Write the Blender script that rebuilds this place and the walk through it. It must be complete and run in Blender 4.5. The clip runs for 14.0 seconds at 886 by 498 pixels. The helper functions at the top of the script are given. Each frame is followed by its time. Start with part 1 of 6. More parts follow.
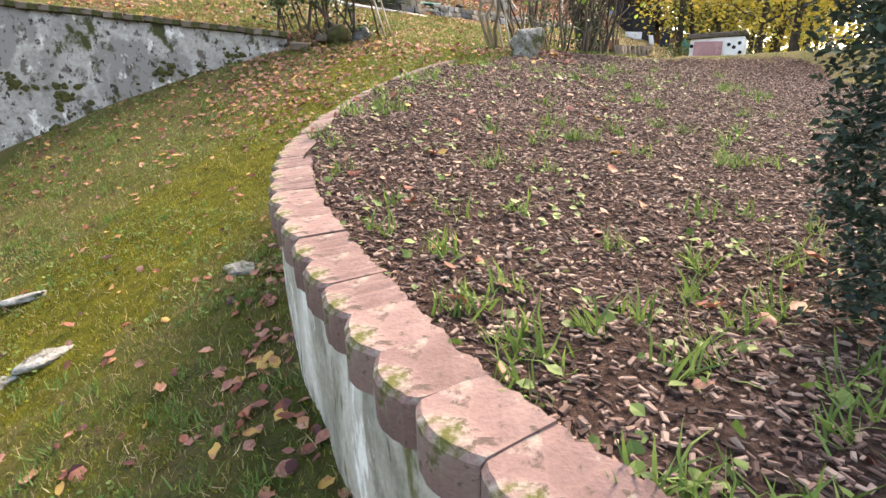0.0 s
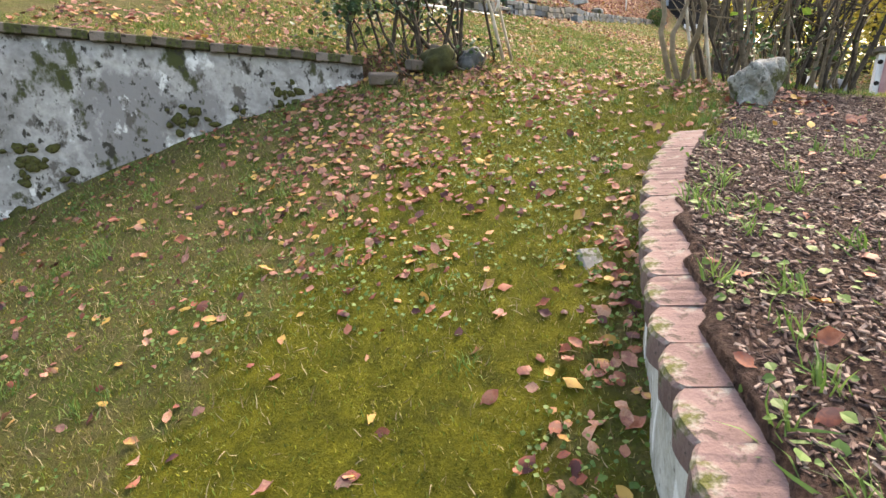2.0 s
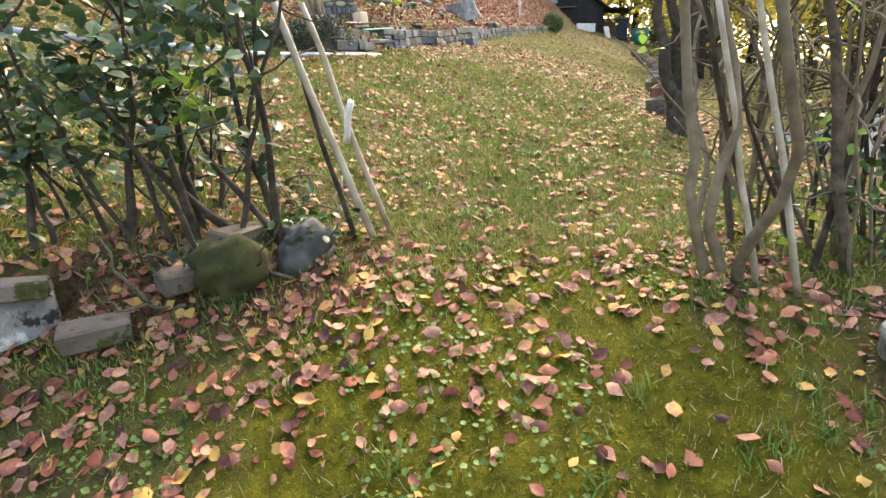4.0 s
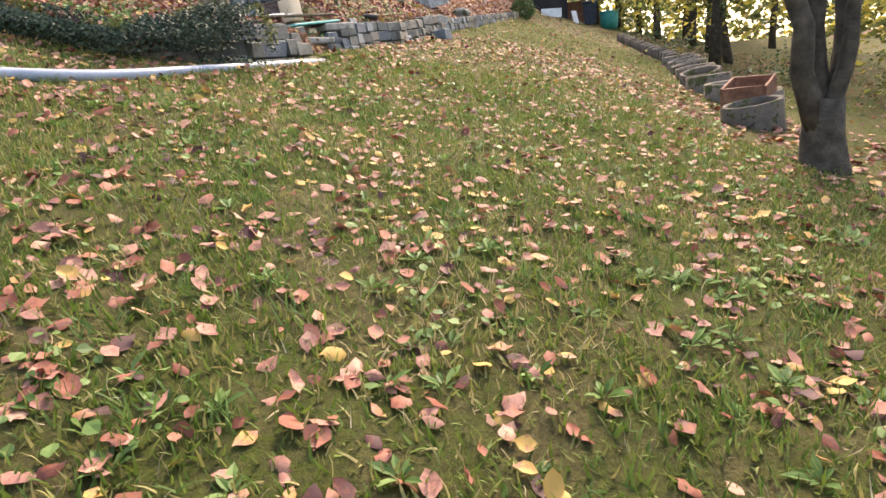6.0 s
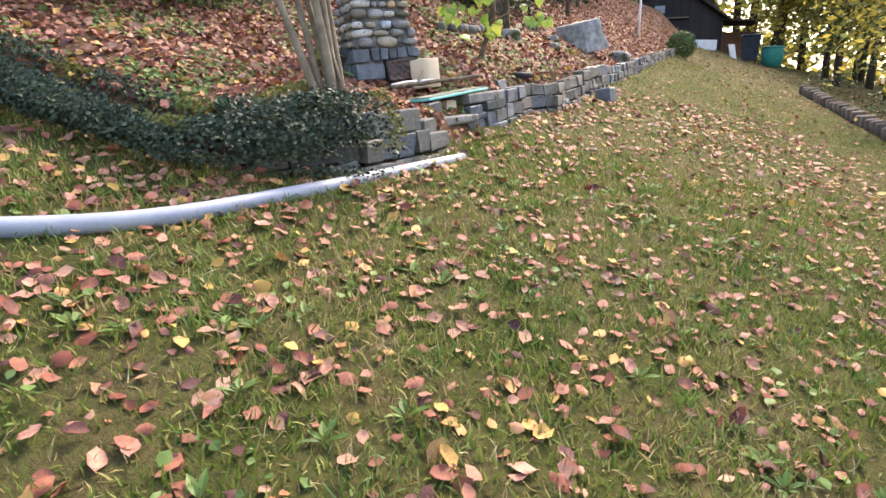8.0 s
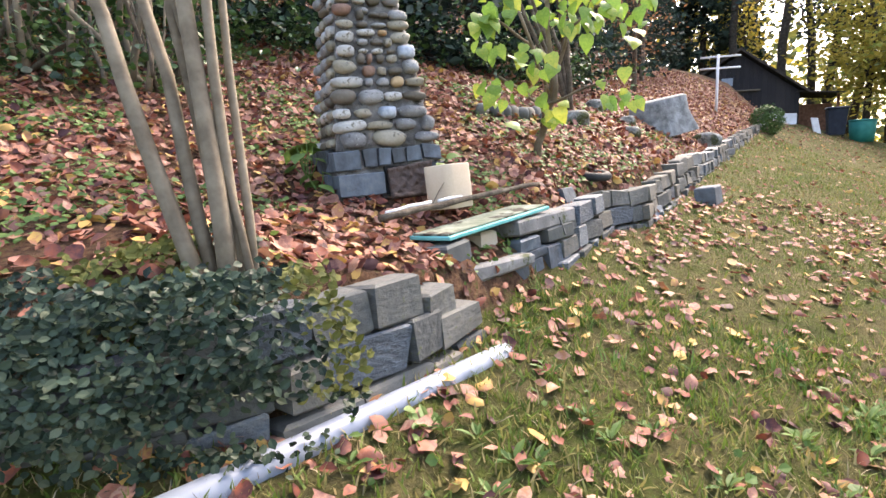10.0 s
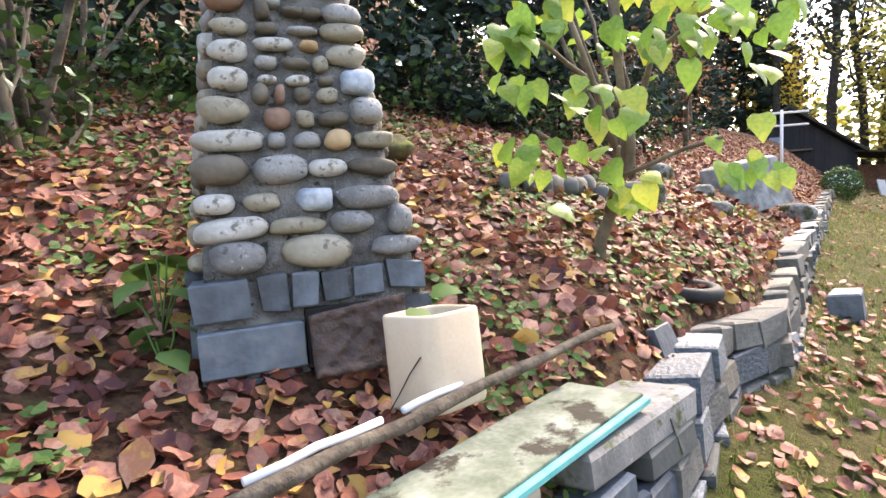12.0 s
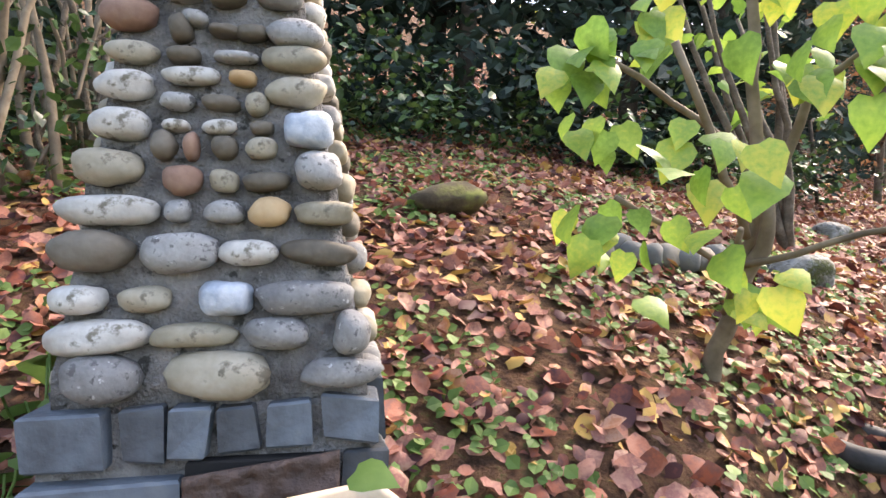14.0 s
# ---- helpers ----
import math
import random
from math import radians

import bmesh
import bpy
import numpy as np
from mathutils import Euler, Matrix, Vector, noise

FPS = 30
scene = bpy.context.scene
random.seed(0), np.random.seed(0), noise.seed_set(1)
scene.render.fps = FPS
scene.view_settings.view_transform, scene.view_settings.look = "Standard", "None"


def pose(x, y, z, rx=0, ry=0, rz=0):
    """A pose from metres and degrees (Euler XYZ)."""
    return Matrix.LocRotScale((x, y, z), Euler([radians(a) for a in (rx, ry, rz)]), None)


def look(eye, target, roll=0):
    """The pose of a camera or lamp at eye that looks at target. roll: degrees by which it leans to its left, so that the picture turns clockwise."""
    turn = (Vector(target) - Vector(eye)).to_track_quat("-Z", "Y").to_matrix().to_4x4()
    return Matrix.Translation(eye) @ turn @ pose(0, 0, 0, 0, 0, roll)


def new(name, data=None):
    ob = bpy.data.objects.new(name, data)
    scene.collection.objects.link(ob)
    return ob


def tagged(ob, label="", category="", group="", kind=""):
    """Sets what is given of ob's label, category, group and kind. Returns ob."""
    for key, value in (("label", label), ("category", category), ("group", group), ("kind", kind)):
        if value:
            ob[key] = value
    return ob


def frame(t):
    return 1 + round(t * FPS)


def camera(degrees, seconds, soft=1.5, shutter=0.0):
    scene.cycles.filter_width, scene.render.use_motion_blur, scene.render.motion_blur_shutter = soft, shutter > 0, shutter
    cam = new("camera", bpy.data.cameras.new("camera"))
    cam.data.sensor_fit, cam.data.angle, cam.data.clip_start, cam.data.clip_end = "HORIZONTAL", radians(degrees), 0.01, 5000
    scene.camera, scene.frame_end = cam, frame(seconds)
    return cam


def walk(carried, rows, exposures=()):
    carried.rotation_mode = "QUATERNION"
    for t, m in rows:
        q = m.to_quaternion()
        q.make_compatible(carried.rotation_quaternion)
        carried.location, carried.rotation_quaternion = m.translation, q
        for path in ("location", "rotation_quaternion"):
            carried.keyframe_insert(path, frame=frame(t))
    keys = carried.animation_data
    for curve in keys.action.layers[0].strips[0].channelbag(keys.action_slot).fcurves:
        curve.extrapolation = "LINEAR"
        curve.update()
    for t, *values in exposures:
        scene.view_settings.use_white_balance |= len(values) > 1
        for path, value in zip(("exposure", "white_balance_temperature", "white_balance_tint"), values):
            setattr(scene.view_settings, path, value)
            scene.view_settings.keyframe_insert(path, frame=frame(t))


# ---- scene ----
cam = camera(75.8, 14.0)
PATH = [
    (0, (0.143, -0.375, 1.231), (0.057, 1.574, 0.787), -6.1),
    (0.3, (-0.194, -0.063, 1.325), (-0.325, 1.883, 0.882), -5.9),
    (0.5, (-0.378, 0.17, 1.416), (-0.512, 2.112, 0.956), -5.2),
    (1, (-0.866, 0.827, 1.668), (-1.033, 2.765, 1.201), -4.6),
    (1.5, (-1.122, 1.581, 1.851), (-1.279, 3.518, 1.38), -5.2),
    (1.8, (-1.157, 2.017, 1.985), (-1.282, 3.962, 1.539), -5.3),
    (2, (-1.167, 2.464, 2.116), (-1.299, 4.401, 1.634), -6.0),
    (2.5, (-1.18, 3.294, 2.399), (-1.236, 5.232, 1.911), -6.9),
    (3, (-1.01, 4.195, 2.672), (-0.958, 6.131, 2.171), -8.5),
    (3.5, (-0.833, 4.946, 2.906), (-0.738, 6.875, 2.388), -9.2),
    (3.7, (-0.741, 5.234, 3.052), (-0.613, 7.157, 2.519), -9.3),
    (5.8, (-0.444, 6.234, 3.041), (-0.186, 8.139, 2.489), -13.0),
    (6, (-0.43, 6.424, 3.121), (-0.202, 8.327, 2.551), -13.0),
    (6.5, (-0.405, 6.949, 3.394), (-0.262, 8.856, 2.809), -11.3),
    (7, (-0.441, 7.454, 3.625), (-0.393, 9.37, 3.051), -9.5),
    (7.5, (-0.52, 8.023, 3.808), (-0.581, 9.948, 3.269), -8.2),
    (7.8, (-0.539, 8.279, 3.914), (-0.59, 10.212, 3.404), -7.4),
    (8, (-0.5, 8.517, 3.929), (-0.586, 10.453, 3.435), -8.2),
    (8.5, (-0.464, 9.059, 3.981), (-0.656, 11.015, 3.611), -8.8),
    (9, (-0.384, 9.578, 4.081), (-0.622, 11.537, 3.753), -8.2),
    (9.2, (-0.349, 9.753, 4.115), (-0.591, 11.713, 3.798), -8.1),
    (11.3, (-0.454, 11.83, 4.382), (-0.672, 13.817, 4.313), -8.8),
    (11.5, (-0.442, 11.973, 4.415), (-0.686, 13.957, 4.366), -8.5),
    (12, (-0.385, 12.219, 4.473), (-0.687, 14.196, 4.449), -7.8),
    (12.5, (-0.305, 12.438, 4.538), (-0.742, 14.389, 4.568), -6.6),
    (13, (-0.28, 12.632, 4.573), (-0.854, 14.547, 4.642), -5.6),
    (13.5, (-0.248, 12.799, 4.625), (-0.949, 14.67, 4.724), -3.8),
    (14, (-0.151, 12.884, 4.645), (-0.916, 14.728, 4.763), -3.0),
]
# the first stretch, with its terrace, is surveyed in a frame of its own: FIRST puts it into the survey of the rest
FIRST = pose(-0.548, 2.93, 2.709, 0.554, 0, 2.115) @ pose(0.74, -5.23, -3.052)
# the whole survey leans to one side: LEVEL sets it upright, and UPRIGHT stands trees, posts and buildings plumb in it
LEVEL = pose(0, 0, 0, 0, -7.0, 0)
UPRIGHT = LEVEL.inverted()
walk(cam, [(t, LEVEL @ (FIRST if t < 5 else Matrix()) @ look(eye, target, roll)) for t, eye, target, roll in PATH], [(0, 2.48, 8300, 17), (2, 2.38, 8000, 13), (3.7, 2.38, 7900, 11), (6.5, 2.22, 7500, 17), (9, 2.38, 7100, 18), (14, 2.55, 7200, 19)])

# ---- light ----
world = bpy.data.worlds.new("sky")
scene.world = world
world.use_nodes = True
wn = world.node_tree.nodes
sky = wn.new("ShaderNodeTexSky")
sky.sky_type, sky.sun_disc = "NISHITA", False
SUN_EL, SUN_AZ = 48.0, 30.0          # degrees above the horizon; degrees from +y towards +x
sky.sun_elevation, sky.sun_rotation = radians(SUN_EL), radians(SUN_AZ)
sky.air_density, sky.dust_density, sky.ozone_density = 1.2, 3.0, 1.0
wn["Background"].inputs["Strength"].default_value = 0.15
world.node_tree.links.new(sky.outputs[0], wn["Background"].inputs["Color"])
sun = new("sun", bpy.data.lights.new("sun", "SUN"))
sun.data.energy, sun.data.angle, sun.data.color = 1.4, radians(16.0), (1.0, 0.93, 0.82)
sun.rotation_euler = (radians(90 - SUN_EL), 0, radians(180 - SUN_AZ))

# ---- materials ----


def mat(name, cols, scale=8.0, rough=0.8, bump=0.3, fine=60.0, metal=0.0, island=0.0, obj=0.0, translucent=0.0, spots=None, distance=0.01, spec=0.3, run=1.0):
    """Two-scale noise through a ramp of colours; island / obj: how far each piece shifts along the ramp. spots: (colour, scale, threshold). run: below 1, stains run down the face."""
    m = bpy.data.materials.new(name)
    m.use_nodes = True
    t = m.node_tree
    n, link = t.nodes, t.links.new
    bsdf = n["Principled BSDF"]
    pos = n.new("ShaderNodeTexCoord")
    coarse, grain = n.new("ShaderNodeTexNoise"), n.new("ShaderNodeTexNoise")
    coarse.inputs["Scale"].default_value, coarse.inputs["Detail"].default_value = scale, 6
    grain.inputs["Scale"].default_value, grain.inputs["Detail"].default_value = fine, 5
    place = n.new("ShaderNodeMapping")
    place.inputs["Scale"].default_value = (1, 1, run)
    link(pos.outputs["Object"], place.inputs["Vector"])
    link(place.outputs[0], coarse.inputs["Vector"])
    link(pos.outputs["Object"], grain.inputs["Vector"])
    mix = n.new("ShaderNodeMath")
    mix.operation = "MULTIPLY_ADD"
    link(grain.outputs["Fac"], mix.inputs[0])
    mix.inputs[1].default_value = 0.4
    half = n.new("ShaderNodeMath")
    half.operation = "MULTIPLY_ADD"
    link(coarse.outputs["Fac"], half.inputs[0])
    half.inputs[1].default_value, half.inputs[2].default_value = 1.5, -0.45
    link(half.outputs[0], mix.inputs[2])
    fac = mix.outputs[0]
    for amount, kind, out in ((island, "ShaderNodeNewGeometry", "Random Per Island"), (obj, "ShaderNodeObjectInfo", "Random")):
        if amount:
            src = n.new(kind)
            add = n.new("ShaderNodeMath")
            add.operation = "MULTIPLY_ADD"
            link(src.outputs[out], add.inputs[0])
            add.inputs[1].default_value = amount
            base = n.new("ShaderNodeMath")
            base.operation = "MULTIPLY_ADD"
            link(fac, base.inputs[0])
            base.inputs[1].default_value, base.inputs[2].default_value = 1 - amount * 0.8, -amount * 0.1
            link(base.outputs[0], add.inputs[2])
            fac = add.outputs[0]
    ramp = n.new("ShaderNodeValToRGB")
    el = ramp.color_ramp.elements
    for i, c in enumerate(cols):
        p = 0.15 + 0.7 * i / max(1, len(cols) - 1)
        e = el[i] if i < 2 else el.new(p)
        e.position, e.color = p, (*c, 1)
    link(fac, ramp.inputs["Fac"])
    color = ramp.outputs["Color"]
    if spots:
        for col, s, thr in spots:
            sp = n.new("ShaderNodeTexNoise")
            sp.inputs["Scale"].default_value, sp.inputs["Detail"].default_value = s, 8
            sp.inputs["Roughness"].default_value = 0.65
            link(place.outputs[0], sp.inputs["Vector"])
            mr = n.new("ShaderNodeMapRange")
            mr.inputs["From Min"].default_value, mr.inputs["From Max"].default_value = thr, thr + 0.06
            link(sp.outputs["Fac"], mr.inputs["Value"])
            mx = n.new("ShaderNodeMix")
            mx.data_type = "RGBA"
            link(mr.outputs[0], mx.inputs["Factor"])
            link(color, mx.inputs[6])
            mx.inputs[7].default_value = (*col, 1)
            color = mx.outputs[2]
    link(color, bsdf.inputs["Base Color"])
    bsdf.inputs["Roughness"].default_value, bsdf.inputs["Metallic"].default_value = rough, metal
    bsdf.inputs["Specular IOR Level"].default_value = spec
    if bump:
        b = n.new("ShaderNodeBump")
        b.inputs["Strength"].default_value, b.inputs["Distance"].default_value = bump, distance
        link(mix.outputs[0], b.inputs["Height"])
        link(b.outputs[0], bsdf.inputs["Normal"])
    if translucent:
        tr, ms = n.new("ShaderNodeBsdfTranslucent"), n.new("ShaderNodeMixShader")
        link(color, tr.inputs["Color"])
        ms.inputs[0].default_value = translucent
        link(bsdf.outputs[0], ms.inputs[1])
        link(tr.outputs[0], ms.inputs[2])
        link(ms.outputs[0], n["Material Output"].inputs["Surface"])
    return m


M_RENDER = mat("weathered white render", [(0.12, 0.115, 0.11), (0.25, 0.24, 0.23), (0.42, 0.41, 0.39), (0.58, 0.57, 0.55)], 1.3, 0.9, 0.9, 22, spots=[((0.20, 0.19, 0.185), 1.3, 0.50), ((0.58, 0.57, 0.55), 5.0, 0.59), ((0.10, 0.09, 0.08), 6.0, 0.55), ((0.045, 0.05, 0.016), 3.0, 0.585), ((0.035, 0.032, 0.025), 13.0, 0.57)], distance=0.03, run=0.7)
M_CONC = mat("lime-streaked concrete", [(0.16, 0.16, 0.13), (0.30, 0.29, 0.25), (0.44, 0.43, 0.39), (0.56, 0.56, 0.53)], 4.0, 0.9, 0.9, 30, spots=[((0.20, 0.19, 0.16), 5.0, 0.55), ((0.68, 0.68, 0.66), 9.0, 0.56), ((0.10, 0.10, 0.04), 6.0, 0.60), ((0.10, 0.09, 0.08), 26.0, 0.62)], distance=0.025, run=0.35)
M_PINK = mat("red-pink concrete edging", [(0.10, 0.062, 0.057), (0.165, 0.108, 0.10), (0.225, 0.165, 0.15)], 7.0, 0.95, 0.6, 90, obj=0.3, spots=[((0.22, 0.195, 0.17), 7.0, 0.54), ((0.08, 0.058, 0.05), 22.0, 0.55), ((0.07, 0.072, 0.018), 5.0, 0.56)], distance=0.015)
M_COPING = mat("mossy coping brick", [(0.06, 0.052, 0.043), (0.125, 0.10, 0.082), (0.20, 0.165, 0.14)], 6.0, 0.95, 0.7, 60, obj=0.4, spots=[((0.05, 0.055, 0.016), 6.0, 0.53), ((0.03, 0.026, 0.02), 14.0, 0.57)], distance=0.015)
M_SLATE = mat("blue-grey slate", [(0.03, 0.036, 0.042), (0.06, 0.072, 0.085), (0.10, 0.125, 0.15), (0.17, 0.185, 0.19)], 9.0, 0.6, 0.8, 38, obj=0.6, spots=[((0.20, 0.18, 0.14), 9.0, 0.68)], spec=0.5)
M_FIELD = mat("dry wall stone", [(0.055, 0.06, 0.06), (0.09, 0.095, 0.09), (0.13, 0.128, 0.115), (0.185, 0.165, 0.13)], 6.0, 0.8, 0.6, 40, obj=0.7, spots=[((0.08, 0.10, 0.025), 6.0, 0.62)])
M_MORTAR = mat("grey mortar", [(0.06, 0.057, 0.055), (0.14, 0.135, 0.13), (0.26, 0.25, 0.24)], 14.0, 0.95, 1.0, 150, spots=[((0.04, 0.04, 0.036), 18.0, 0.58), ((0.30, 0.29, 0.28), 70.0, 0.64)], distance=0.02)
M_CONCG = mat("grey concrete slab", [(0.11, 0.11, 0.105), (0.19, 0.185, 0.175), (0.28, 0.27, 0.255)], 6.0, 0.9, 0.6, 80, spots=[((0.08, 0.09, 0.04), 8.0, 0.58), ((0.34, 0.33, 0.31), 20.0, 0.62)])
M_BARK = mat("grey-brown bark", [(0.045, 0.035, 0.026), (0.10, 0.08, 0.058), (0.18, 0.15, 0.11)], 14.0, 0.95, 0.9, 70, spots=[((0.12, 0.13, 0.05), 6.0, 0.64)], distance=0.015)
M_DARKBARK = mat("dark bark", [(0.02, 0.016, 0.013), (0.05, 0.04, 0.03), (0.09, 0.072, 0.055)], 10.0, 0.95, 0.9, 60, distance=0.02)
M_STEM = mat("tan shrub stems", [(0.085, 0.065, 0.042), (0.16, 0.125, 0.085), (0.25, 0.205, 0.145)], 12.0, 0.8, 0.3, 60, obj=0.3)
M_PALE = mat("peeled pale stick", [(0.24, 0.20, 0.145), (0.36, 0.31, 0.24), (0.48, 0.43, 0.36)], 10.0, 0.7, 0.2, 60)
M_WOODDARK = mat("dark-stained shed boards", [(0.012, 0.010, 0.012), (0.022, 0.018, 0.02), (0.038, 0.031, 0.032)], 4.0, 0.7, 0.4, 40, obj=0.5)
M_ROOF = mat("dark roofing", [(0.02, 0.017, 0.015), (0.045, 0.036, 0.03), (0.075, 0.055, 0.042)], 6.0, 0.9, 0.5, 40)
M_PIPE = mat("pale blue-grey plastic pipe", [(0.16, 0.19, 0.25), (0.22, 0.25, 0.31), (0.28, 0.31, 0.35)], 4.0, 0.45, 0.06, 50, spots=[((0.26, 0.23, 0.19), 5.0, 0.66)], spec=0.5)
M_CLAY = mat("buff clay block", [(0.50, 0.39, 0.27), (0.58, 0.47, 0.34), (0.63, 0.53, 0.40)], 3.0, 0.75, 0.12, 90, spots=[((0.36, 0.28, 0.19), 7.0, 0.70)])
M_TEAL = mat("turquoise painted edge", [(0.08, 0.36, 0.34), (0.13, 0.46, 0.44), (0.22, 0.52, 0.49)], 8.0, 0.5, 0.1, 60)
M_BOARDTOP = mat("lichened board face", [(0.10, 0.12, 0.075), (0.19, 0.21, 0.15), (0.30, 0.32, 0.26)], 9.0, 0.85, 0.4, 70, spots=[((0.05, 0.042, 0.028), 6.0, 0.54)])
M_BROWN = mat("brown cast plate", [(0.028, 0.018, 0.014), (0.06, 0.04, 0.032), (0.10, 0.068, 0.055)], 14.0, 0.6, 0.9, 45, distance=0.02)
M_RUBBER = mat("black rubber", [(0.012, 0.012, 0.012), (0.025, 0.025, 0.025), (0.05, 0.048, 0.045)], 8.0, 0.7, 0.3, 60)
M_BIN = mat("dark blue bin plastic", [(0.012, 0.016, 0.03), (0.018, 0.025, 0.045), (0.03, 0.04, 0.06)], 5.0, 0.5, 0.05, 60)
M_BINTEAL = mat("teal tub plastic", [(0.02, 0.22, 0.20), (0.03, 0.28, 0.25), (0.05, 0.33, 0.29)], 5.0, 0.5, 0.05, 60)
M_WHITE = mat("white paint", [(0.55, 0.55, 0.55), (0.68, 0.68, 0.69), (0.76, 0.76, 0.77)], 5.0, 0.7, 0.2, 60)
M_PANEL = mat("dull pink panel", [(0.28, 0.14, 0.15), (0.38, 0.21, 0.22), (0.46, 0.28, 0.28)], 4.0, 0.85, 0.2, 50, spots=[((0.09, 0.06, 0.05), 5.0, 0.60)])
# flat black: the pot's wire, and shade painted in for openings
M_BLACK = mat("black of wire and painted shade", [(0.008, 0.008, 0.008), (0.012, 0.012, 0.012)], 4.0, 0.9, 0.1, 40)
M_RUST = mat("rust-brown crate wood", [(0.09, 0.04, 0.025), (0.17, 0.08, 0.05), (0.25, 0.13, 0.085)], 10.0, 0.85, 0.4, 60)
M_ROCK = mat("pale lichened boulder", [(0.09, 0.088, 0.075), (0.17, 0.168, 0.15), (0.28, 0.278, 0.255), (0.40, 0.40, 0.38)], 9.0, 0.95, 1.0, 45, spots=[((0.06, 0.065, 0.022), 4.0, 0.53), ((0.08, 0.08, 0.07), 16.0, 0.56)], distance=0.03)
M_LITTER = mat("fallen brown leaf", [(0.06, 0.02, 0.02), (0.13, 0.04, 0.028), (0.22, 0.06, 0.03), (0.15, 0.06, 0.045), (0.27, 0.09, 0.05), (0.33, 0.135, 0.085), (0.18, 0.075, 0.06), (0.38, 0.185, 0.125), (0.24, 0.10, 0.08), (0.40, 0.23, 0.155), (0.30, 0.13, 0.07), (0.42, 0.26, 0.07)], 14.0, 0.62, 0.35, 120, island=0.8, translucent=0.14, distance=0.004)
M_LITTERO = mat("single fallen leaf", [(0.06, 0.02, 0.02), (0.13, 0.04, 0.028), (0.22, 0.06, 0.03), (0.15, 0.06, 0.045), (0.27, 0.09, 0.05), (0.33, 0.135, 0.085), (0.18, 0.075, 0.06), (0.38, 0.185, 0.125), (0.24, 0.10, 0.08), (0.40, 0.23, 0.155), (0.30, 0.13, 0.07), (0.42, 0.26, 0.07)], 14.0, 0.62, 0.35, 120, obj=0.8, translucent=0.14, distance=0.004)
M_GRASS = mat("lawn grass blades", [(0.045, 0.085, 0.012), (0.09, 0.15, 0.022), (0.15, 0.20, 0.035), (0.24, 0.21, 0.07), (0.36, 0.28, 0.14)], 0.9, 0.6, 0.0, 8, island=0.6, translucent=0.3)
M_MOSSB = mat("moss tufts", [(0.04, 0.052, 0.006), (0.10, 0.12, 0.010), (0.22, 0.23, 0.02), (0.30, 0.26, 0.07)], 3.0, 0.9, 0.0, 30, island=0.7, translucent=0.25)
M_STRAW = mat("dry straw and stalks", [(0.14, 0.10, 0.05), (0.26, 0.20, 0.11), (0.40, 0.33, 0.20)], 5.0, 0.8, 0.0, 40, island=0.7)
M_CHIP = mat("bark mulch chips", [(0.022, 0.013, 0.011), (0.052, 0.030, 0.025), (0.095, 0.056, 0.046), (0.15, 0.095, 0.078), (0.26, 0.19, 0.155)], 20.0, 0.85, 0.3, 90, island=0.9)
M_WEED = mat("low green weeds", [(0.05, 0.10, 0.022), (0.10, 0.175, 0.04), (0.17, 0.25, 0.07)], 8.0, 0.55, 0.1, 60, island=0.6, translucent=0.35)
M_IVY = mat("ivy leaves", [(0.008, 0.022, 0.008), (0.018, 0.05, 0.014), (0.04, 0.095, 0.022), (0.085, 0.15, 0.04)], 5.0, 0.4, 0.1, 60, island=0.7, translucent=0.2, spec=0.5)
M_HEDGE = mat("cotoneaster leaves", [(0.010, 0.018, 0.012), (0.024, 0.042, 0.026), (0.045, 0.07, 0.045), (0.08, 0.10, 0.06)], 3.0, 0.45, 0.1, 60, island=0.7, translucent=0.15, spec=0.15)
M_MOSSY = mat("yellow-green mossy foliage", [(0.05, 0.055, 0.012), (0.09, 0.10, 0.02), (0.14, 0.14, 0.035)], 4.0, 0.8, 0.1, 60, island=0.6, translucent=0.2)
M_EVER = mat("dark evergreen leaves", [(0.012, 0.03, 0.014), (0.025, 0.058, 0.026), (0.05, 0.10, 0.04), (0.10, 0.15, 0.06)], 4.0, 0.35, 0.1, 60, island=0.7, translucent=0.2, spec=0.5)
M_CONIFER = mat("conifer needles", [(0.010, 0.020, 0.016), (0.022, 0.042, 0.032), (0.045, 0.075, 0.052)], 4.0, 0.7, 0.0, 40, island=0.7, translucent=0.12)
M_LILAC = mat("broad yellow-green leaves", [(0.11, 0.22, 0.035), (0.17, 0.31, 0.05), (0.25, 0.38, 0.06), (0.42, 0.45, 0.06)], 7.0, 0.42, 0.15, 40, obj=0.0, island=0.55, translucent=0.42, spec=0.45)
M_YELLOW = mat("yellow autumn foliage", [(0.20, 0.17, 0.03), (0.36, 0.29, 0.05), (0.50, 0.40, 0.08), (0.30, 0.34, 0.07)], 2.0, 0.7, 0.0, 30, island=0.7, translucent=0.4)
M_OLIVE = mat("thin olive foliage", [(0.05, 0.06, 0.02), (0.10, 0.12, 0.035), (0.17, 0.18, 0.05)], 2.0, 0.7, 0.0, 30, island=0.7, translucent=0.3)
M_RUSSET = mat("russet foliage", [(0.10, 0.05, 0.025), (0.20, 0.10, 0.05), (0.30, 0.18, 0.09)], 2.0, 0.8, 0.0, 30, island=0.7, translucent=0.3)
M_BALL = mat("clipped box leaves", [(0.02, 0.05, 0.012), (0.045, 0.10, 0.022), (0.08, 0.15, 0.035)], 8.0, 0.5, 0.1, 40, island=0.6, translucent=0.2)

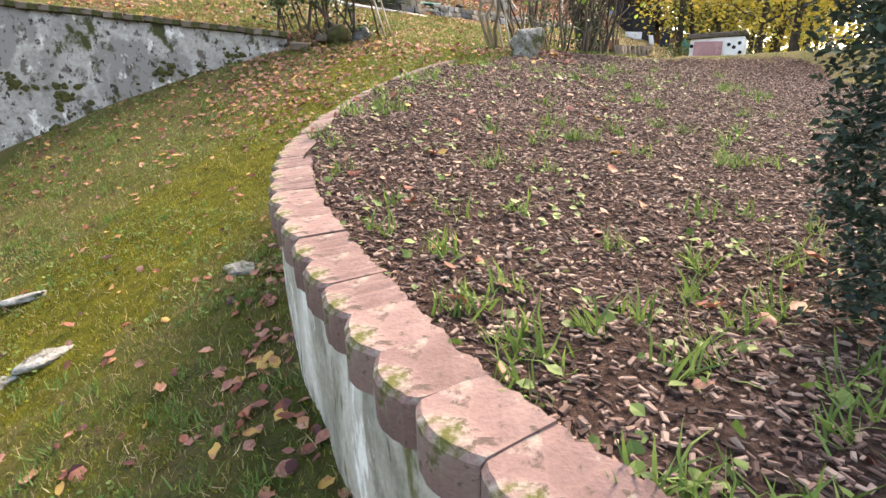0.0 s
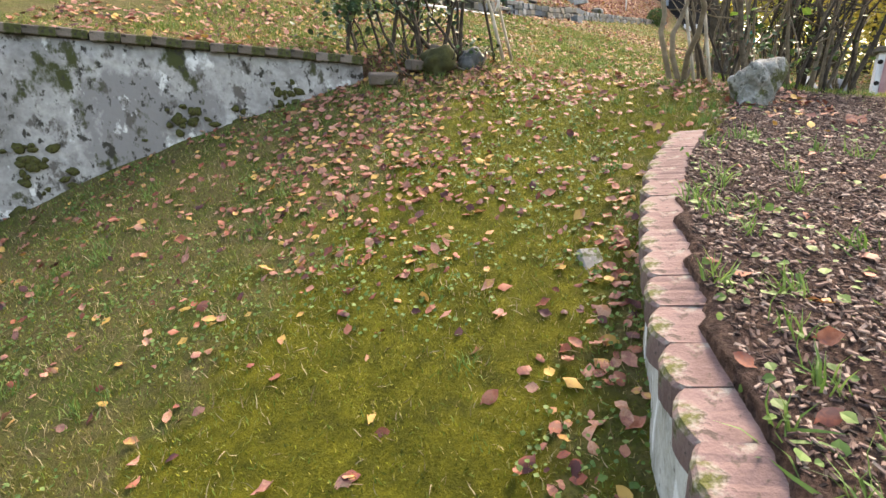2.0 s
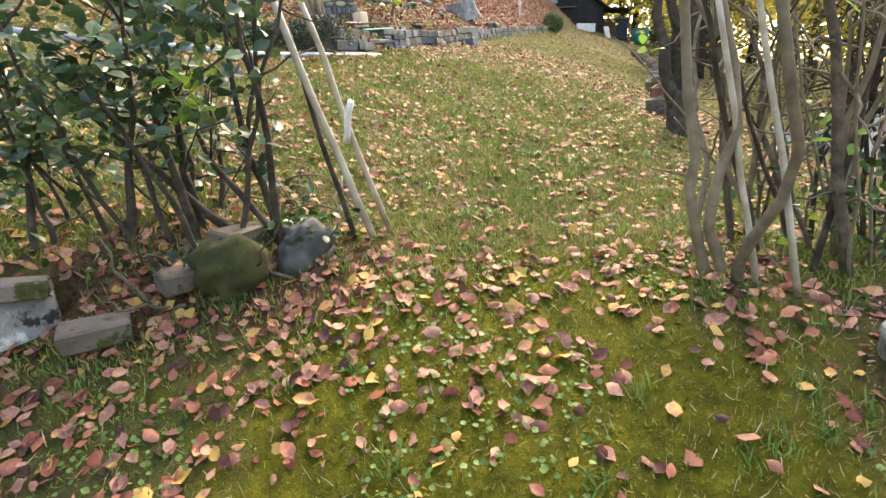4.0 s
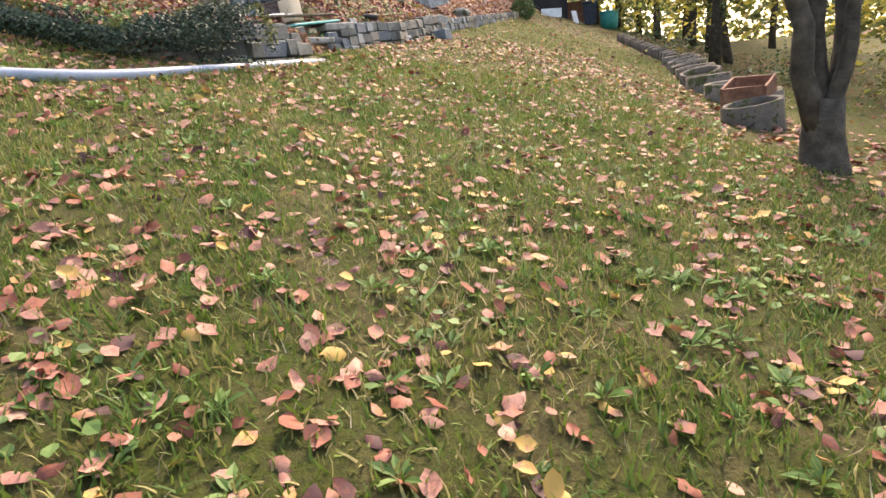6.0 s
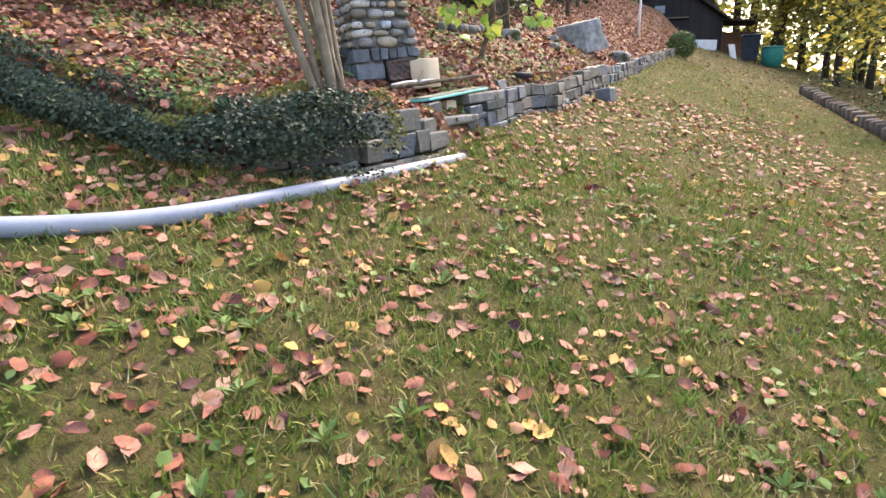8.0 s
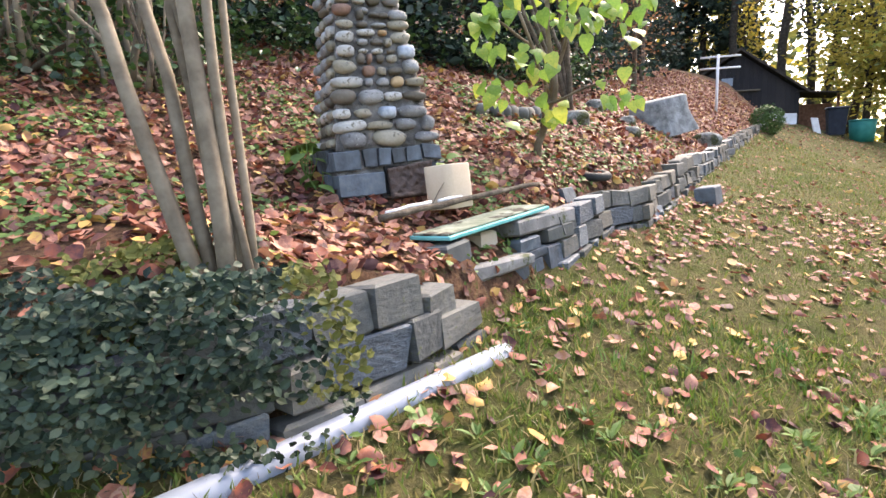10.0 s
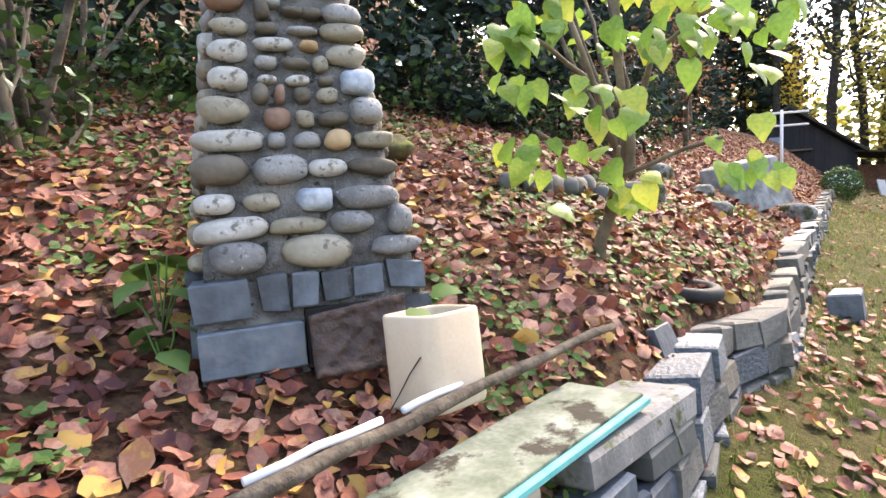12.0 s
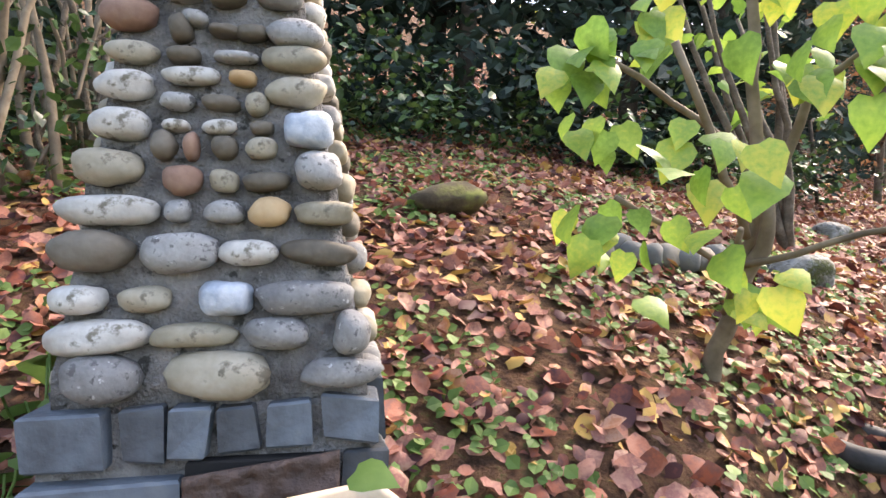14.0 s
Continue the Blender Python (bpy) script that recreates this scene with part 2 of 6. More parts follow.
# pebble colours of the fireplace
M_PEB = {
    "buff": mat("buff river pebble", [(0.15, 0.13, 0.09), (0.25, 0.225, 0.165), (0.36, 0.33, 0.26)], 9.0, 0.7, 0.2, 80, obj=0.3, spots=[((0.13, 0.115, 0.085), 16.0, 0.58)]),
    "grey": mat("grey granite pebble", [(0.10, 0.10, 0.10), (0.20, 0.20, 0.195), (0.33, 0.33, 0.32)], 12.0, 0.8, 0.4, 110, obj=0.3, spots=[((0.09, 0.09, 0.09), 45.0, 0.56), ((0.45, 0.45, 0.44), 60.0, 0.62)]),
    "dark": mat("dark brown pebble", [(0.055, 0.047, 0.037), (0.10, 0.087, 0.066), (0.165, 0.145, 0.115)], 8.0, 0.7, 0.3, 70, obj=0.3),
    "white": mat("white quartz pebble", [(0.22, 0.21, 0.19), (0.38, 0.37, 0.34), (0.54, 0.53, 0.49)], 9.0, 0.7, 0.3, 80, obj=0.2, spots=[((0.15, 0.14, 0.11), 14.0, 0.57)]),
    "blue": mat("blue-white speckled stone", [(0.17, 0.21, 0.26), (0.32, 0.37, 0.43), (0.56, 0.59, 0.62)], 16.0, 0.8, 0.5, 90, obj=0.2),
    "rust": mat("rust-red pebble", [(0.12, 0.065, 0.045), (0.21, 0.125, 0.09), (0.29, 0.19, 0.14)], 9.0, 0.75, 0.3, 80, obj=0.2),
    "orange": mat("tan-orange pebble", [(0.30, 0.19, 0.09), (0.40, 0.27, 0.14), (0.48, 0.35, 0.20)], 9.0, 0.65, 0.2, 80, obj=0.2),
}

# ---- mesh helpers ----
rng = np.random.default_rng(7)


class Geo:
    """Collects vertices and faces for one mesh."""

    def __init__(self):
        self.v, self.f, self.n = [], [], 0

    def add(self, v, f):
        v = np.asarray(v, float)
        self.v.append(v)
        self.f.extend([tuple(i + self.n for i in q) for q in f])
        self.n += len(v)
        return self

    def mesh(self, name, material, smooth=True):
        me = bpy.data.meshes.new(name)
        me.from_pydata(np.concatenate(self.v).tolist(), [], self.f)
        me.materials.append(material)
        if smooth:
            me.polygons.foreach_set("use_smooth", [True] * len(me.polygons))
        me.update()
        return me


def many(v, f, mats):
    """Copies of a small mesh v, f by N matrices (N, 3, 4): vertices and faces."""
    v = np.asarray(v, float)
    out = np.einsum("nij,vj->nvi", mats[:, :, :3], v) + mats[:, None, :, 3]
    n, k = len(mats), len(v)
    faces = []
    for q in f:
        a = np.asarray(q)[None, :] + (np.arange(n) * k)[:, None]
        faces.append(a)
    return out.reshape(-1, 3), faces


def stuff_mesh(name, groups, material, smooth=True):
    """One mesh from (v, f, mats) groups of many small alike pieces."""
    verts, faces, base = [], [], 0
    for v, f, mats in groups:
        if len(mats) == 0:
            continue
        a, b = many(v, f, mats)
        verts.append(a)
        for q in b:
            faces.extend((q + base).tolist())
        base += len(a)
    me = bpy.data.meshes.new(name)
    me.from_pydata(np.concatenate(verts).tolist(), [], faces)
    me.materials.append(material)
    if smooth:
        me.polygons.foreach_set("use_smooth", [True] * len(me.polygons))
    me.update()
    return me


def frames(pos, normal, yaw, size, tilt=None):
    """Matrices (N, 3, 4) that stand on pos with z along normal, turned by yaw, scaled by size (N or N x 3)."""
    n = normal / np.linalg.norm(normal, axis=1, keepdims=True)
    if tilt is not None:
        n = n + tilt
        n = n / np.linalg.norm(n, axis=1, keepdims=True)
    ref = np.stack([np.cos(yaw), np.sin(yaw), np.zeros_like(yaw)], 1)
    x = ref - n * np.sum(ref * n, 1, keepdims=True)
    x /= np.linalg.norm(x, axis=1, keepdims=True) + 1e-9
    y = np.cross(n, x)
    s = size if np.ndim(size) == 2 else np.repeat(np.asarray(size)[:, None], 3, 1)
    m = np.empty((len(pos), 3, 4))
    m[:, :, 0], m[:, :, 1], m[:, :, 2], m[:, :, 3] = x * s[:, :1], y * s[:, 1:2], n * s[:, 2:3], pos
    return m


def tube_geo(points, radii, sides=8, geo=None, cap=True):
    """A tube through points."""
    p = np.asarray(points, float)
    r = np.broadcast_to(np.asarray(radii, float), (len(p),))
    d = np.gradient(p, axis=0)
    d /= np.linalg.norm(d, axis=1, keepdims=True) + 1e-9
    ref = np.array([0.31, 0.2, 0.93]) if abs(d[0][2]) < 0.8 else np.array([0.93, 0.2, 0.31])
    v = []
    for i in range(len(p)):
        u = np.cross(d[i], ref)
        u /= np.linalg.norm(u)
        w = np.cross(d[i], u)
        a = np.linspace(0, 2 * math.pi, sides, endpoint=False)
        v.append(p[i] + r[i] * (np.cos(a)[:, None] * u + np.sin(a)[:, None] * w))
    f = []
    for i in range(len(p) - 1):
        for j in range(sides):
            k = (j + 1) % sides
            f.append((i * sides + j, i * sides + k, (i + 1) * sides + k, (i + 1) * sides + j))
    if cap:
        f.append(tuple(range(sides))[::-1])
        f.append(tuple(range((len(p) - 1) * sides, len(p) * sides)))
    geo = geo or Geo()
    return geo.add(np.concatenate(v), f)


def wiggle(a, b, n, amount, seed=None):
    """A crooked line from a to b."""
    a, b = np.asarray(a, float), np.asarray(b, float)
    t = np.linspace(0, 1, n)[:, None]
    off = rng.normal(0, amount, (n, 3))
    off[0] = 0
    return a + (b - a) * t + np.cumsum(off, 0) * np.sin(np.linspace(0.2, 2.6, n))[:, None]


def block_geo(w, d, h, c=0.008, jit=0.0, geo=None, at=None):
    """A chamfered block, its base centred at the origin, with uneven corners."""
    g = []
    for sz, z in ((-1, 0.0), (1, h)):
        for inset, dz in (((c, 0), (0, c)) if sz < 0 else ((0, -c), (c, 0))):
            for sx, sy in ((-1, -1), (1, -1), (1, 1), (-1, 1)):
                g.append((sx * (w / 2 - inset), sy * (d / 2 - inset), z + dz))
    v = np.array(g)
    if jit:
        cor = rng.normal(0, jit, (8, 3))
        for k in range(16):
            v[k] += cor[(k % 4) + (4 if k >= 8 else 0)]
    f = [(3, 2, 1, 0), (12, 13, 14, 15)]
    for lay in range(3):
        for k in range(4):
            f.append((lay * 4 + k, lay * 4 + (k + 1) % 4, lay * 4 + 4 + (k + 1) % 4, lay * 4 + 4 + k))
    if at is not None:
        v = v @ np.array(at.to_3x3()).T + np.array(at.translation)
    return (geo or Geo()).add(v, f)


def stone_geo(w, d, h, seed, sub=3, power=2.4, rough=0.10, flat=0.0):
    """A rounded, uneven stone of that size about the origin."""
    bm = bmesh.new()
    bmesh.ops.create_icosphere(bm, subdivisions=sub, radius=1)
    v = np.array([x.co[:] for x in bm.verts])
    f = [tuple(q.index for q in p.verts) for p in bm.faces]
    bm.free()
    k = (np.abs(v) ** power).sum(1) ** (-1 / power)
    v = v * k[:, None]
    out = []
    for p in v:
        q = Vector(p)
        a = noise.noise(q * 0.9 + Vector((seed * 3.1, seed, 0))) * rough * 1.6 + noise.noise(q * 2.6 + Vector((seed, 0, seed * 1.7))) * rough * 0.6
        out.append(p * (1 + a))
    return Geo().add(np.array(out) * np.array([w / 2, d / 2, h / 2]), f)


def put(name, geo, material, parent=None, label="", m=None, smooth=True):
    me = geo.mesh(name, material, smooth) if isinstance(geo, Geo) else geo
    ob = new(name, me)
    if m is not None:
        ob.matrix_basis = m
    if parent is not None:
        ob.parent = parent
    if label:
        ob["label"] = label
    return ob


def thing(name, m=None, label="", category="", group="", kind=""):
    ob = new(name)
    ob.empty_display_size = 0.1
    if m is not None:
        ob.matrix_basis = m
    return tagged(ob, label, category, group, kind)


# ---- terrain ----
EY = np.array([-1.2, -0.8, -0.4, 0.0, 0.34, 0.6, 1.1, 1.51, 1.92, 2.37, 2.84, 3.4, 4.1, 4.7, 5.3, 5.6, 6.1])
EX = np.array([3.4, 2.0, 1.1, 0.58, 0.24, 0.05, -0.21, -0.40, -0.57, -0.68, -0.74, -0.71, -0.61, -0.46, -0.27, -0.13, 0.16])
SX = np.array([-30, -6, -3, -1.75, -1.05, -0.74, -0.5, 0.29, 0.66, 1.72, 4.06, 6.6, 9.0, 16, 40])
SY = np.array([17.0, 12.9, 12.0, 11.70, 12.07, 12.5, 13.0, 14.6, 15.0, 17.1, 21.6, 26.5, 33.0, 60, 160])


FIRST_INV = FIRST.inverted()


def to_first(x, y):
    """World to the first stretch's own frame."""
    m = FIRST_INV
    return m[0][0] * x + m[0][1] * y + m[0][3], m[1][0] * x + m[1][1] * y + m[1][3]


def from_first(x, y):
    m = FIRST
    return m[0][0] * x + m[0][1] * y + m[0][3], m[1][0] * x + m[1][1] * y + m[1][3]


DROP = FIRST[2][3]


def drop(a, b):
    """How far the first stretch's heights are shifted at a place in its frame."""
    return FIRST[2][0] * a + FIRST[2][1] * b + DROP


def edge_top(y):
    return 0.625 + 0.2 * y


def step(a, lo, hi):
    t = np.clip((a - lo) / (hi - lo), 0, 1)
    return t * t * (3 - 2 * t)


def lower(x, y):
    xc, yc = np.clip(x, -9, 3), np.clip(y, -1.5, 9)
    return 0.1288 + 0.2164 * xc + 0.1514 * yc - 0.0183 * xc * xc - 0.0374 * xc * yc + 0.0141 * yc * yc + 0.05 * (np.minimum(y, -1.5) + 1.5)


def upper(x, y):
    xc, yc = np.clip(x, -10, 22), np.clip(y, -2, 40)
    return 0.7697 - 0.1948 * xc + 0.161 * yc + 0.0087 * xc * xc - 0.0125 * xc * yc + 0.0034 * yc * yc - 0.10 * np.maximum(x - 22, 0).clip(0, 60)


def bank(x, y):
    xc, yc = np.clip(x, -10, 14), np.clip(y, 8, 36)
    z = -0.141 - 0.3602 * xc + 0.2967 * yc
    for cx, cy, r, a in ((-1.3, 12.0, 0.6, 0.22), (-1.5, 13.6, 0.7, -0.14), (-0.66, 13.55, 0.5, -0.08), (-1.0, 16.4, 1.8, 0.22), (-0.52, 13.38, 0.40, -0.15), (-1.9, 11.8, 0.7, -0.10)):
        z = z + a * np.exp(-((x - cx) ** 2 + (y - cy) ** 2) / (r * r))
    d = np.maximum(y - np.interp(x, SX, SY), 0)
    return z - 0.26 * np.exp(-d / 0.55) * step(x, -0.6, -0.1) - 0.38 * np.exp(-d / 2.0) * step(y, 15.5, 19.5) - 0.35 * step(y, 18.0, 25.0) * step(x, 0.5, 3.0)


def wall_dist(x, y):
    return (y - 8.2 - 0.45 * (x + 2.2)) * 0.912


def wall_top(x):
    return 2.60 + 0.17 * (-2.15 - x)


def in_bed1(x, y):
    xe = np.interp(y, EY, EX)
    slope = (np.interp(y + 0.1, EY, EX) - np.interp(y - 0.1, EY, EX)) / 0.2
    return np.where(y < 6.1, step((x - xe) / np.sqrt(1 + slope * slope), 0.0, 0.07), step(x - (0.16 + 0.55 * (y - 6.1)), 0.0, 0.3)) * (1 - step(y, 7.2, 8.2))


def in_bed(x, y):
    return in_bed1(*to_first(x, y))


def bed_inset(x, y):
    """How far inside the bed's edging a place lies."""
    a, b = to_first(x, y)
    return a - np.interp(b, EY, EX)


def bed(x, y):
    xe = np.interp(y, EY, EX)
    plane = 0.4639 - 0.1819 * np.clip(x, -2, 9) + 0.226 * np.clip(y, -3, 9)
    rim = edge_top(np.clip(y, -1, 6.1)) - 0.02 - 0.22 * np.clip(x - xe, 0, 4)
    return np.maximum(plane, rim * (y < 6.1) - 9 * (y >= 6.1))


def height(x, y):
    x, y = np.asarray(x, float), np.asarray(y, float)
    a, b1 = to_first(x, y)
    shift = drop(a, b1)
    lo, up = lower(a, b1) + shift, upper(x, y)
    d = wall_dist(a, b1)
    left = step(-a, 1.9, 2.25)
    upw = np.minimum(up, wall_top(np.minimum(a, -2)) + shift + 0.02 + 0.24 * np.maximum(d, 0))
    up = up + (upw - up) * left * (1 - step(d, 0.6, 3.0))
    s_wall = step(d, 0.08, 0.16)
    s_pass = step(d, -0.35, 0.30)
    s_right = step(b1, 7.4, 9.4)
    mid = step(a, -1.3, -0.4)
    s = s_wall * left + (1 - left) * (s_pass * (1 - mid) + s_right * mid)
    z = lo + (up - lo) * s
    z = z + (bed(a, b1) + shift - z) * in_bed1(a, b1)
    # right of the bed the slope just carries on
    ys = np.interp(x, SX, SY)
    k = step(y - ys, 0.06, 0.17)
    z = z + (np.maximum(bank(x, y), z + 0.15) - z) * k
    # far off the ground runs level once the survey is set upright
    return z - 0.1228 * (x - np.clip(x, -12, 26))


def ground_first(x, y):
    """Ground height at a place given in the first stretch's frame, in that frame."""
    u, w = from_first(x, y)
    return float(height(np.array([u]), np.array([w]))[0]) - drop(x, y)


def ground_z(x, y):
    return float(height(np.array([x]), np.array([y]))[0])


def normals(x, y, e=0.06):
    zx = (height(x + e, y) - height(x - e, y)) / (2 * e)
    zy = (height(x, y + e) - height(x, y - e)) / (2 * e)
    return np.stack([-zx, -zy, np.ones_like(zx)], 1)


def graded(lo, a, b, hi, fine, n):
    inner = np.arange(a, b, fine)
    left = a - np.geomspace(fine, a - lo, n)[::-1]
    right = inner[-1] + np.geomspace(fine, hi - inner[-1], n)
    return np.concatenate([left, inner, right])


def fbm(x, y, s, seed=0.0):
    return np.array([noise.fractal(Vector((a * s, b * s, seed)), 1.0, 2.0, 4) for a, b in zip(x, y)])


gx, gy = graded(-400, -4.6, 4.2, 400, 0.075, 40), graded(-300, -3.0, 18.5, 500, 0.075, 40)
GX, GY = np.meshgrid(gx, gy)
fx, fy = GX.ravel(), GY.ravel()
fz = height(fx, fy)
near = (np.abs(fx) < 12) & (fy > -5) & (fy < 30)
bumpy = np.zeros_like(fz)
bumpy[near] = 0.022 * fbm(fx[near], fy[near], 1.6) + 0.008 * fbm(fx[near], fy[near], 7.0, 3.0)
fz = fz + bumpy
# masks: moss, bark mulch, leaf soil
fa, fb = to_first(fx, fy)
line = (fa + 2.6) * 0.92 - (fb - 2.4) * 0.39
moss = np.maximum(np.exp(-(line / 0.9) ** 2), 0.42 * (fb < 8.4) * np.exp(-((line - 0.2) / 2.6) ** 2)) * (1 - step(fb, 8.0, 8.7)) * step(fb, -3, 0.5)
moss = np.maximum(moss, 0.9 * np.exp(-((fa + 0.1) ** 2 + (fb - 7.2) ** 2) / 0.9))
mulch = in_bed(fx, fy) * (1 - step(fa, 4.6, 5.4))
soil = step(fy - np.interp(fx, SX, SY), -0.15, 0.2)
soil = np.maximum(soil, 0.42 * step(fx - 5.5 - 0.38 * (fy - 15), 0.0, 1.0) * step(fy, 9, 13))
soil = np.maximum(soil, np.exp(-((fa + 1.5) ** 2 / 0.8 + (fb - 8.35) ** 2 / 0.2)))
me = bpy.data.meshes.new("ground")
nx, ny = len(gx), len(gy)
idx = np.arange(nx * ny).reshape(ny, nx)
quads = np.stack([idx[:-1, :-1], idx[:-1, 1:], idx[1:, 1:], idx[1:, :-1]], -1).reshape(-1, 4)
me.from_pydata(np.stack([fx, fy, fz], 1).tolist(), [], quads.tolist())
me.polygons.foreach_set("use_smooth", [True] * len(me.polygons))
att = me.color_attributes.new("cover", "FLOAT_COLOR", "POINT")
att.data.foreach_set("color", np.stack([moss, mulch, soil, np.ones_like(moss)], 1).ravel())


FZ = fz.reshape(len(gy), len(gx))


def surf(x, y):
    """Height of the ground sheet itself, unevenness included."""
    x, y = np.asarray(x, float), np.asarray(y, float)
    i, j = np.clip(np.searchsorted(gx, x) - 1, 0, len(gx) - 2), np.clip(np.searchsorted(gy, y) - 1, 0, len(gy) - 2)
    u, w = (x - gx[i]) / (gx[i + 1] - gx[i]), (y - gy[j]) / (gy[j + 1] - gy[j])
    return (FZ[j, i] * (1 - u) + FZ[j, i + 1] * u) * (1 - w) + (FZ[j + 1, i] * (1 - u) + FZ[j + 1, i + 1] * u) * w


def ground_material():
    m = bpy.data.materials.new("grass, moss, mulch and leaf soil")
    m.use_nodes = True
    t = m.node_tree
    n, link = t.nodes, t.links.new
    bsdf = n["Principled BSDF"]
    bsdf.inputs["Roughness"].default_value = 0.95
    bsdf.inputs["Specular IOR Level"].default_value = 0.1
    pos = n.new("ShaderNodeTexCoord").outputs["Object"]

    def tex(scale, detail=8, rough=0.6):
        q = n.new("ShaderNodeTexNoise")
        q.inputs["Scale"].default_value, q.inputs["Detail"].default_value, q.inputs["Roughness"].default_value = scale, detail, rough
        link(pos, q.inputs["Vector"])
        return q.outputs["Fac"]

    def ramp(fac, cols, lo=0.3, hi=0.7):
        r = n.new("ShaderNodeValToRGB")
        for i, c in enumerate(cols):
            p = lo + (hi - lo) * i / (len(cols) - 1)
            e = r.color_ramp.elements[i] if i < 2 else r.color_ramp.elements.new(p)
            e.position, e.color = p, (*c, 1)
        link(fac, r.inputs["Fac"])
        return r.outputs["Color"]

    def mixc(fac, a, b):
        q = n.new("ShaderNodeMix")
        q.data_type = "RGBA"
        link(fac, q.inputs["Factor"])
        link(a, q.inputs[6])
        link(b, q.inputs[7])
        return q.outputs[2]

    def cover(fac, thr, soft):
        """mask plus noise, thresholded, for ragged borders"""
        a = n.new("ShaderNodeMath")
        a.operation = "MULTIPLY_ADD"
        link(tex(5.0), a.inputs[0])
        a.inputs[1].default_value = 0.9
        link(fac, a.inputs[2])
        r = n.new("ShaderNodeMapRange")
        r.inputs["From Min"].default_value, r.inputs["From Max"].default_value = thr, thr + soft
        link(a.outputs[0], r.inputs["Value"])
        return r.outputs[0]

    at = n.new("ShaderNodeAttribute")
    at.attribute_name = "cover"
    sep = n.new("ShaderNodeSeparateColor")
    link(at.outputs["Color"], sep.inputs[0])
    grass = ramp(tex(2.2), [(0.05, 0.065, 0.014), (0.085, 0.105, 0.022), (0.14, 0.115, 0.05), (0.075, 0.11, 0.022)])
    grass = mixc(ramp(tex(38), [(0, 0, 0), (0.8, 0.8, 0.8)], 0.4, 0.62), grass, ramp(tex(90), [(0.03, 0.035, 0.012), (0.13, 0.11, 0.05)]))
    mossc = ramp(tex(9), [(0.05, 0.052, 0.006), (0.10, 0.10, 0.008), (0.17, 0.16, 0.014)])
    mossc = mixc(ramp(tex(120), [(0, 0, 0), (0.55, 0.55, 0.55)], 0.42, 0.6), mossc, ramp(tex(60), [(0.04, 0.042, 0.006), (0.10, 0.10, 0.012)]))
    bark = ramp(tex(42), [(0.025, 0.016, 0.013), (0.065, 0.040, 0.033), (0.13, 0.085, 0.07)])
    soilc = ramp(tex(30), [(0.03, 0.02, 0.014), (0.09, 0.05, 0.032), (0.15, 0.085, 0.05), (0.08, 0.10, 0.03)])
    col = mixc(cover(sep.outputs[0], 0.72, 0.25), grass, mossc)
    col = mixc(cover(sep.outputs[1], 0.85, 0.12), col, bark)
    col = mixc(cover(sep.outputs[2], 0.85, 0.2), col, soilc)
    link(col, bsdf.inputs["Base Color"])
    b = n.new("ShaderNodeBump")
    b.inputs["Strength"].default_value, b.inputs["Distance"].default_value = 1.0, 0.05
    link(tex(55, 8, 0.7), b.inputs["Height"])
    link(b.outputs[0], bsdf.inputs["Normal"])
    return m


me.materials.append(ground_material())
me.update()
ground = tagged(new("ground", me), "sloping autumn lawn with moss, mulch bed and leafy bank", "ground", kind="structure")

# ---- white retaining wall with a brick coping ----
U_WALL = np.array([0.912, 0.410])
WANG = math.atan2(U_WALL[1], U_WALL[0])


def wall_xy(s):
    """A place s metres to the left along the white wall from its end."""
    return np.array([-2.15, 8.22]) - U_WALL * s


wall = thing("wall_white", FIRST, label="weathered white rendered garden retaining wall with mossy coping", category="wall", kind="structure")
g = Geo()
ss = np.linspace(0, 9.0, 40)
rows_w = []
for s in ss:
    p = wall_xy(s)
    top = wall_top(p[0]) - 0.015
    zs = np.linspace(ground_first(p[0] + 0.1, p[1] - 0.25) - 0.25, top, 9)
    rows_w.append([(p[0] + U_WALL[1] * (0.012 * math.sin(s * 5 + z * 7) - 0.01), p[1] - U_WALL[0] * (0.012 * math.sin(s * 5 + z * 7) - 0.01), z) for z in zs] + [(p[0] - U_WALL[1] * 0.24, p[1] + U_WALL[0] * 0.24, z) for z in (top, zs[0])])
k = len(rows_w[0])
v = [q for r in rows_w for q in r]
f = [(i * k + j, i * k + (j + 1) % k, (i + 1) * k + (j + 1) % k, (i + 1) * k + j) for i in range(len(ss) - 1) for j in range(k)]
f += [tuple(range(k))[::-1], tuple(range((len(ss) - 1) * k, len(ss) * k))]
put("render_face", g.add(v, f), M_RENDER, wall)
cop = [block_geo(0.224, 0.20, 0.075, 0.008, 0.005).mesh("coping_brick", M_COPING, False) for _ in range(4)]
for i in range(40):
    p = wall_xy(0.11 + i * 0.226)
    c = p + np.array([-U_WALL[1], U_WALL[0]]) * 0.05
    put("brick", cop[i % 4], M_COPING, wall, m=pose(c[0], c[1], wall_top(p[0]) - 0.012, rng.normal(0, 1.2), 9.5 + rng.normal(0, 1.5), math.degrees(WANG) + rng.normal(0, 1.5)))

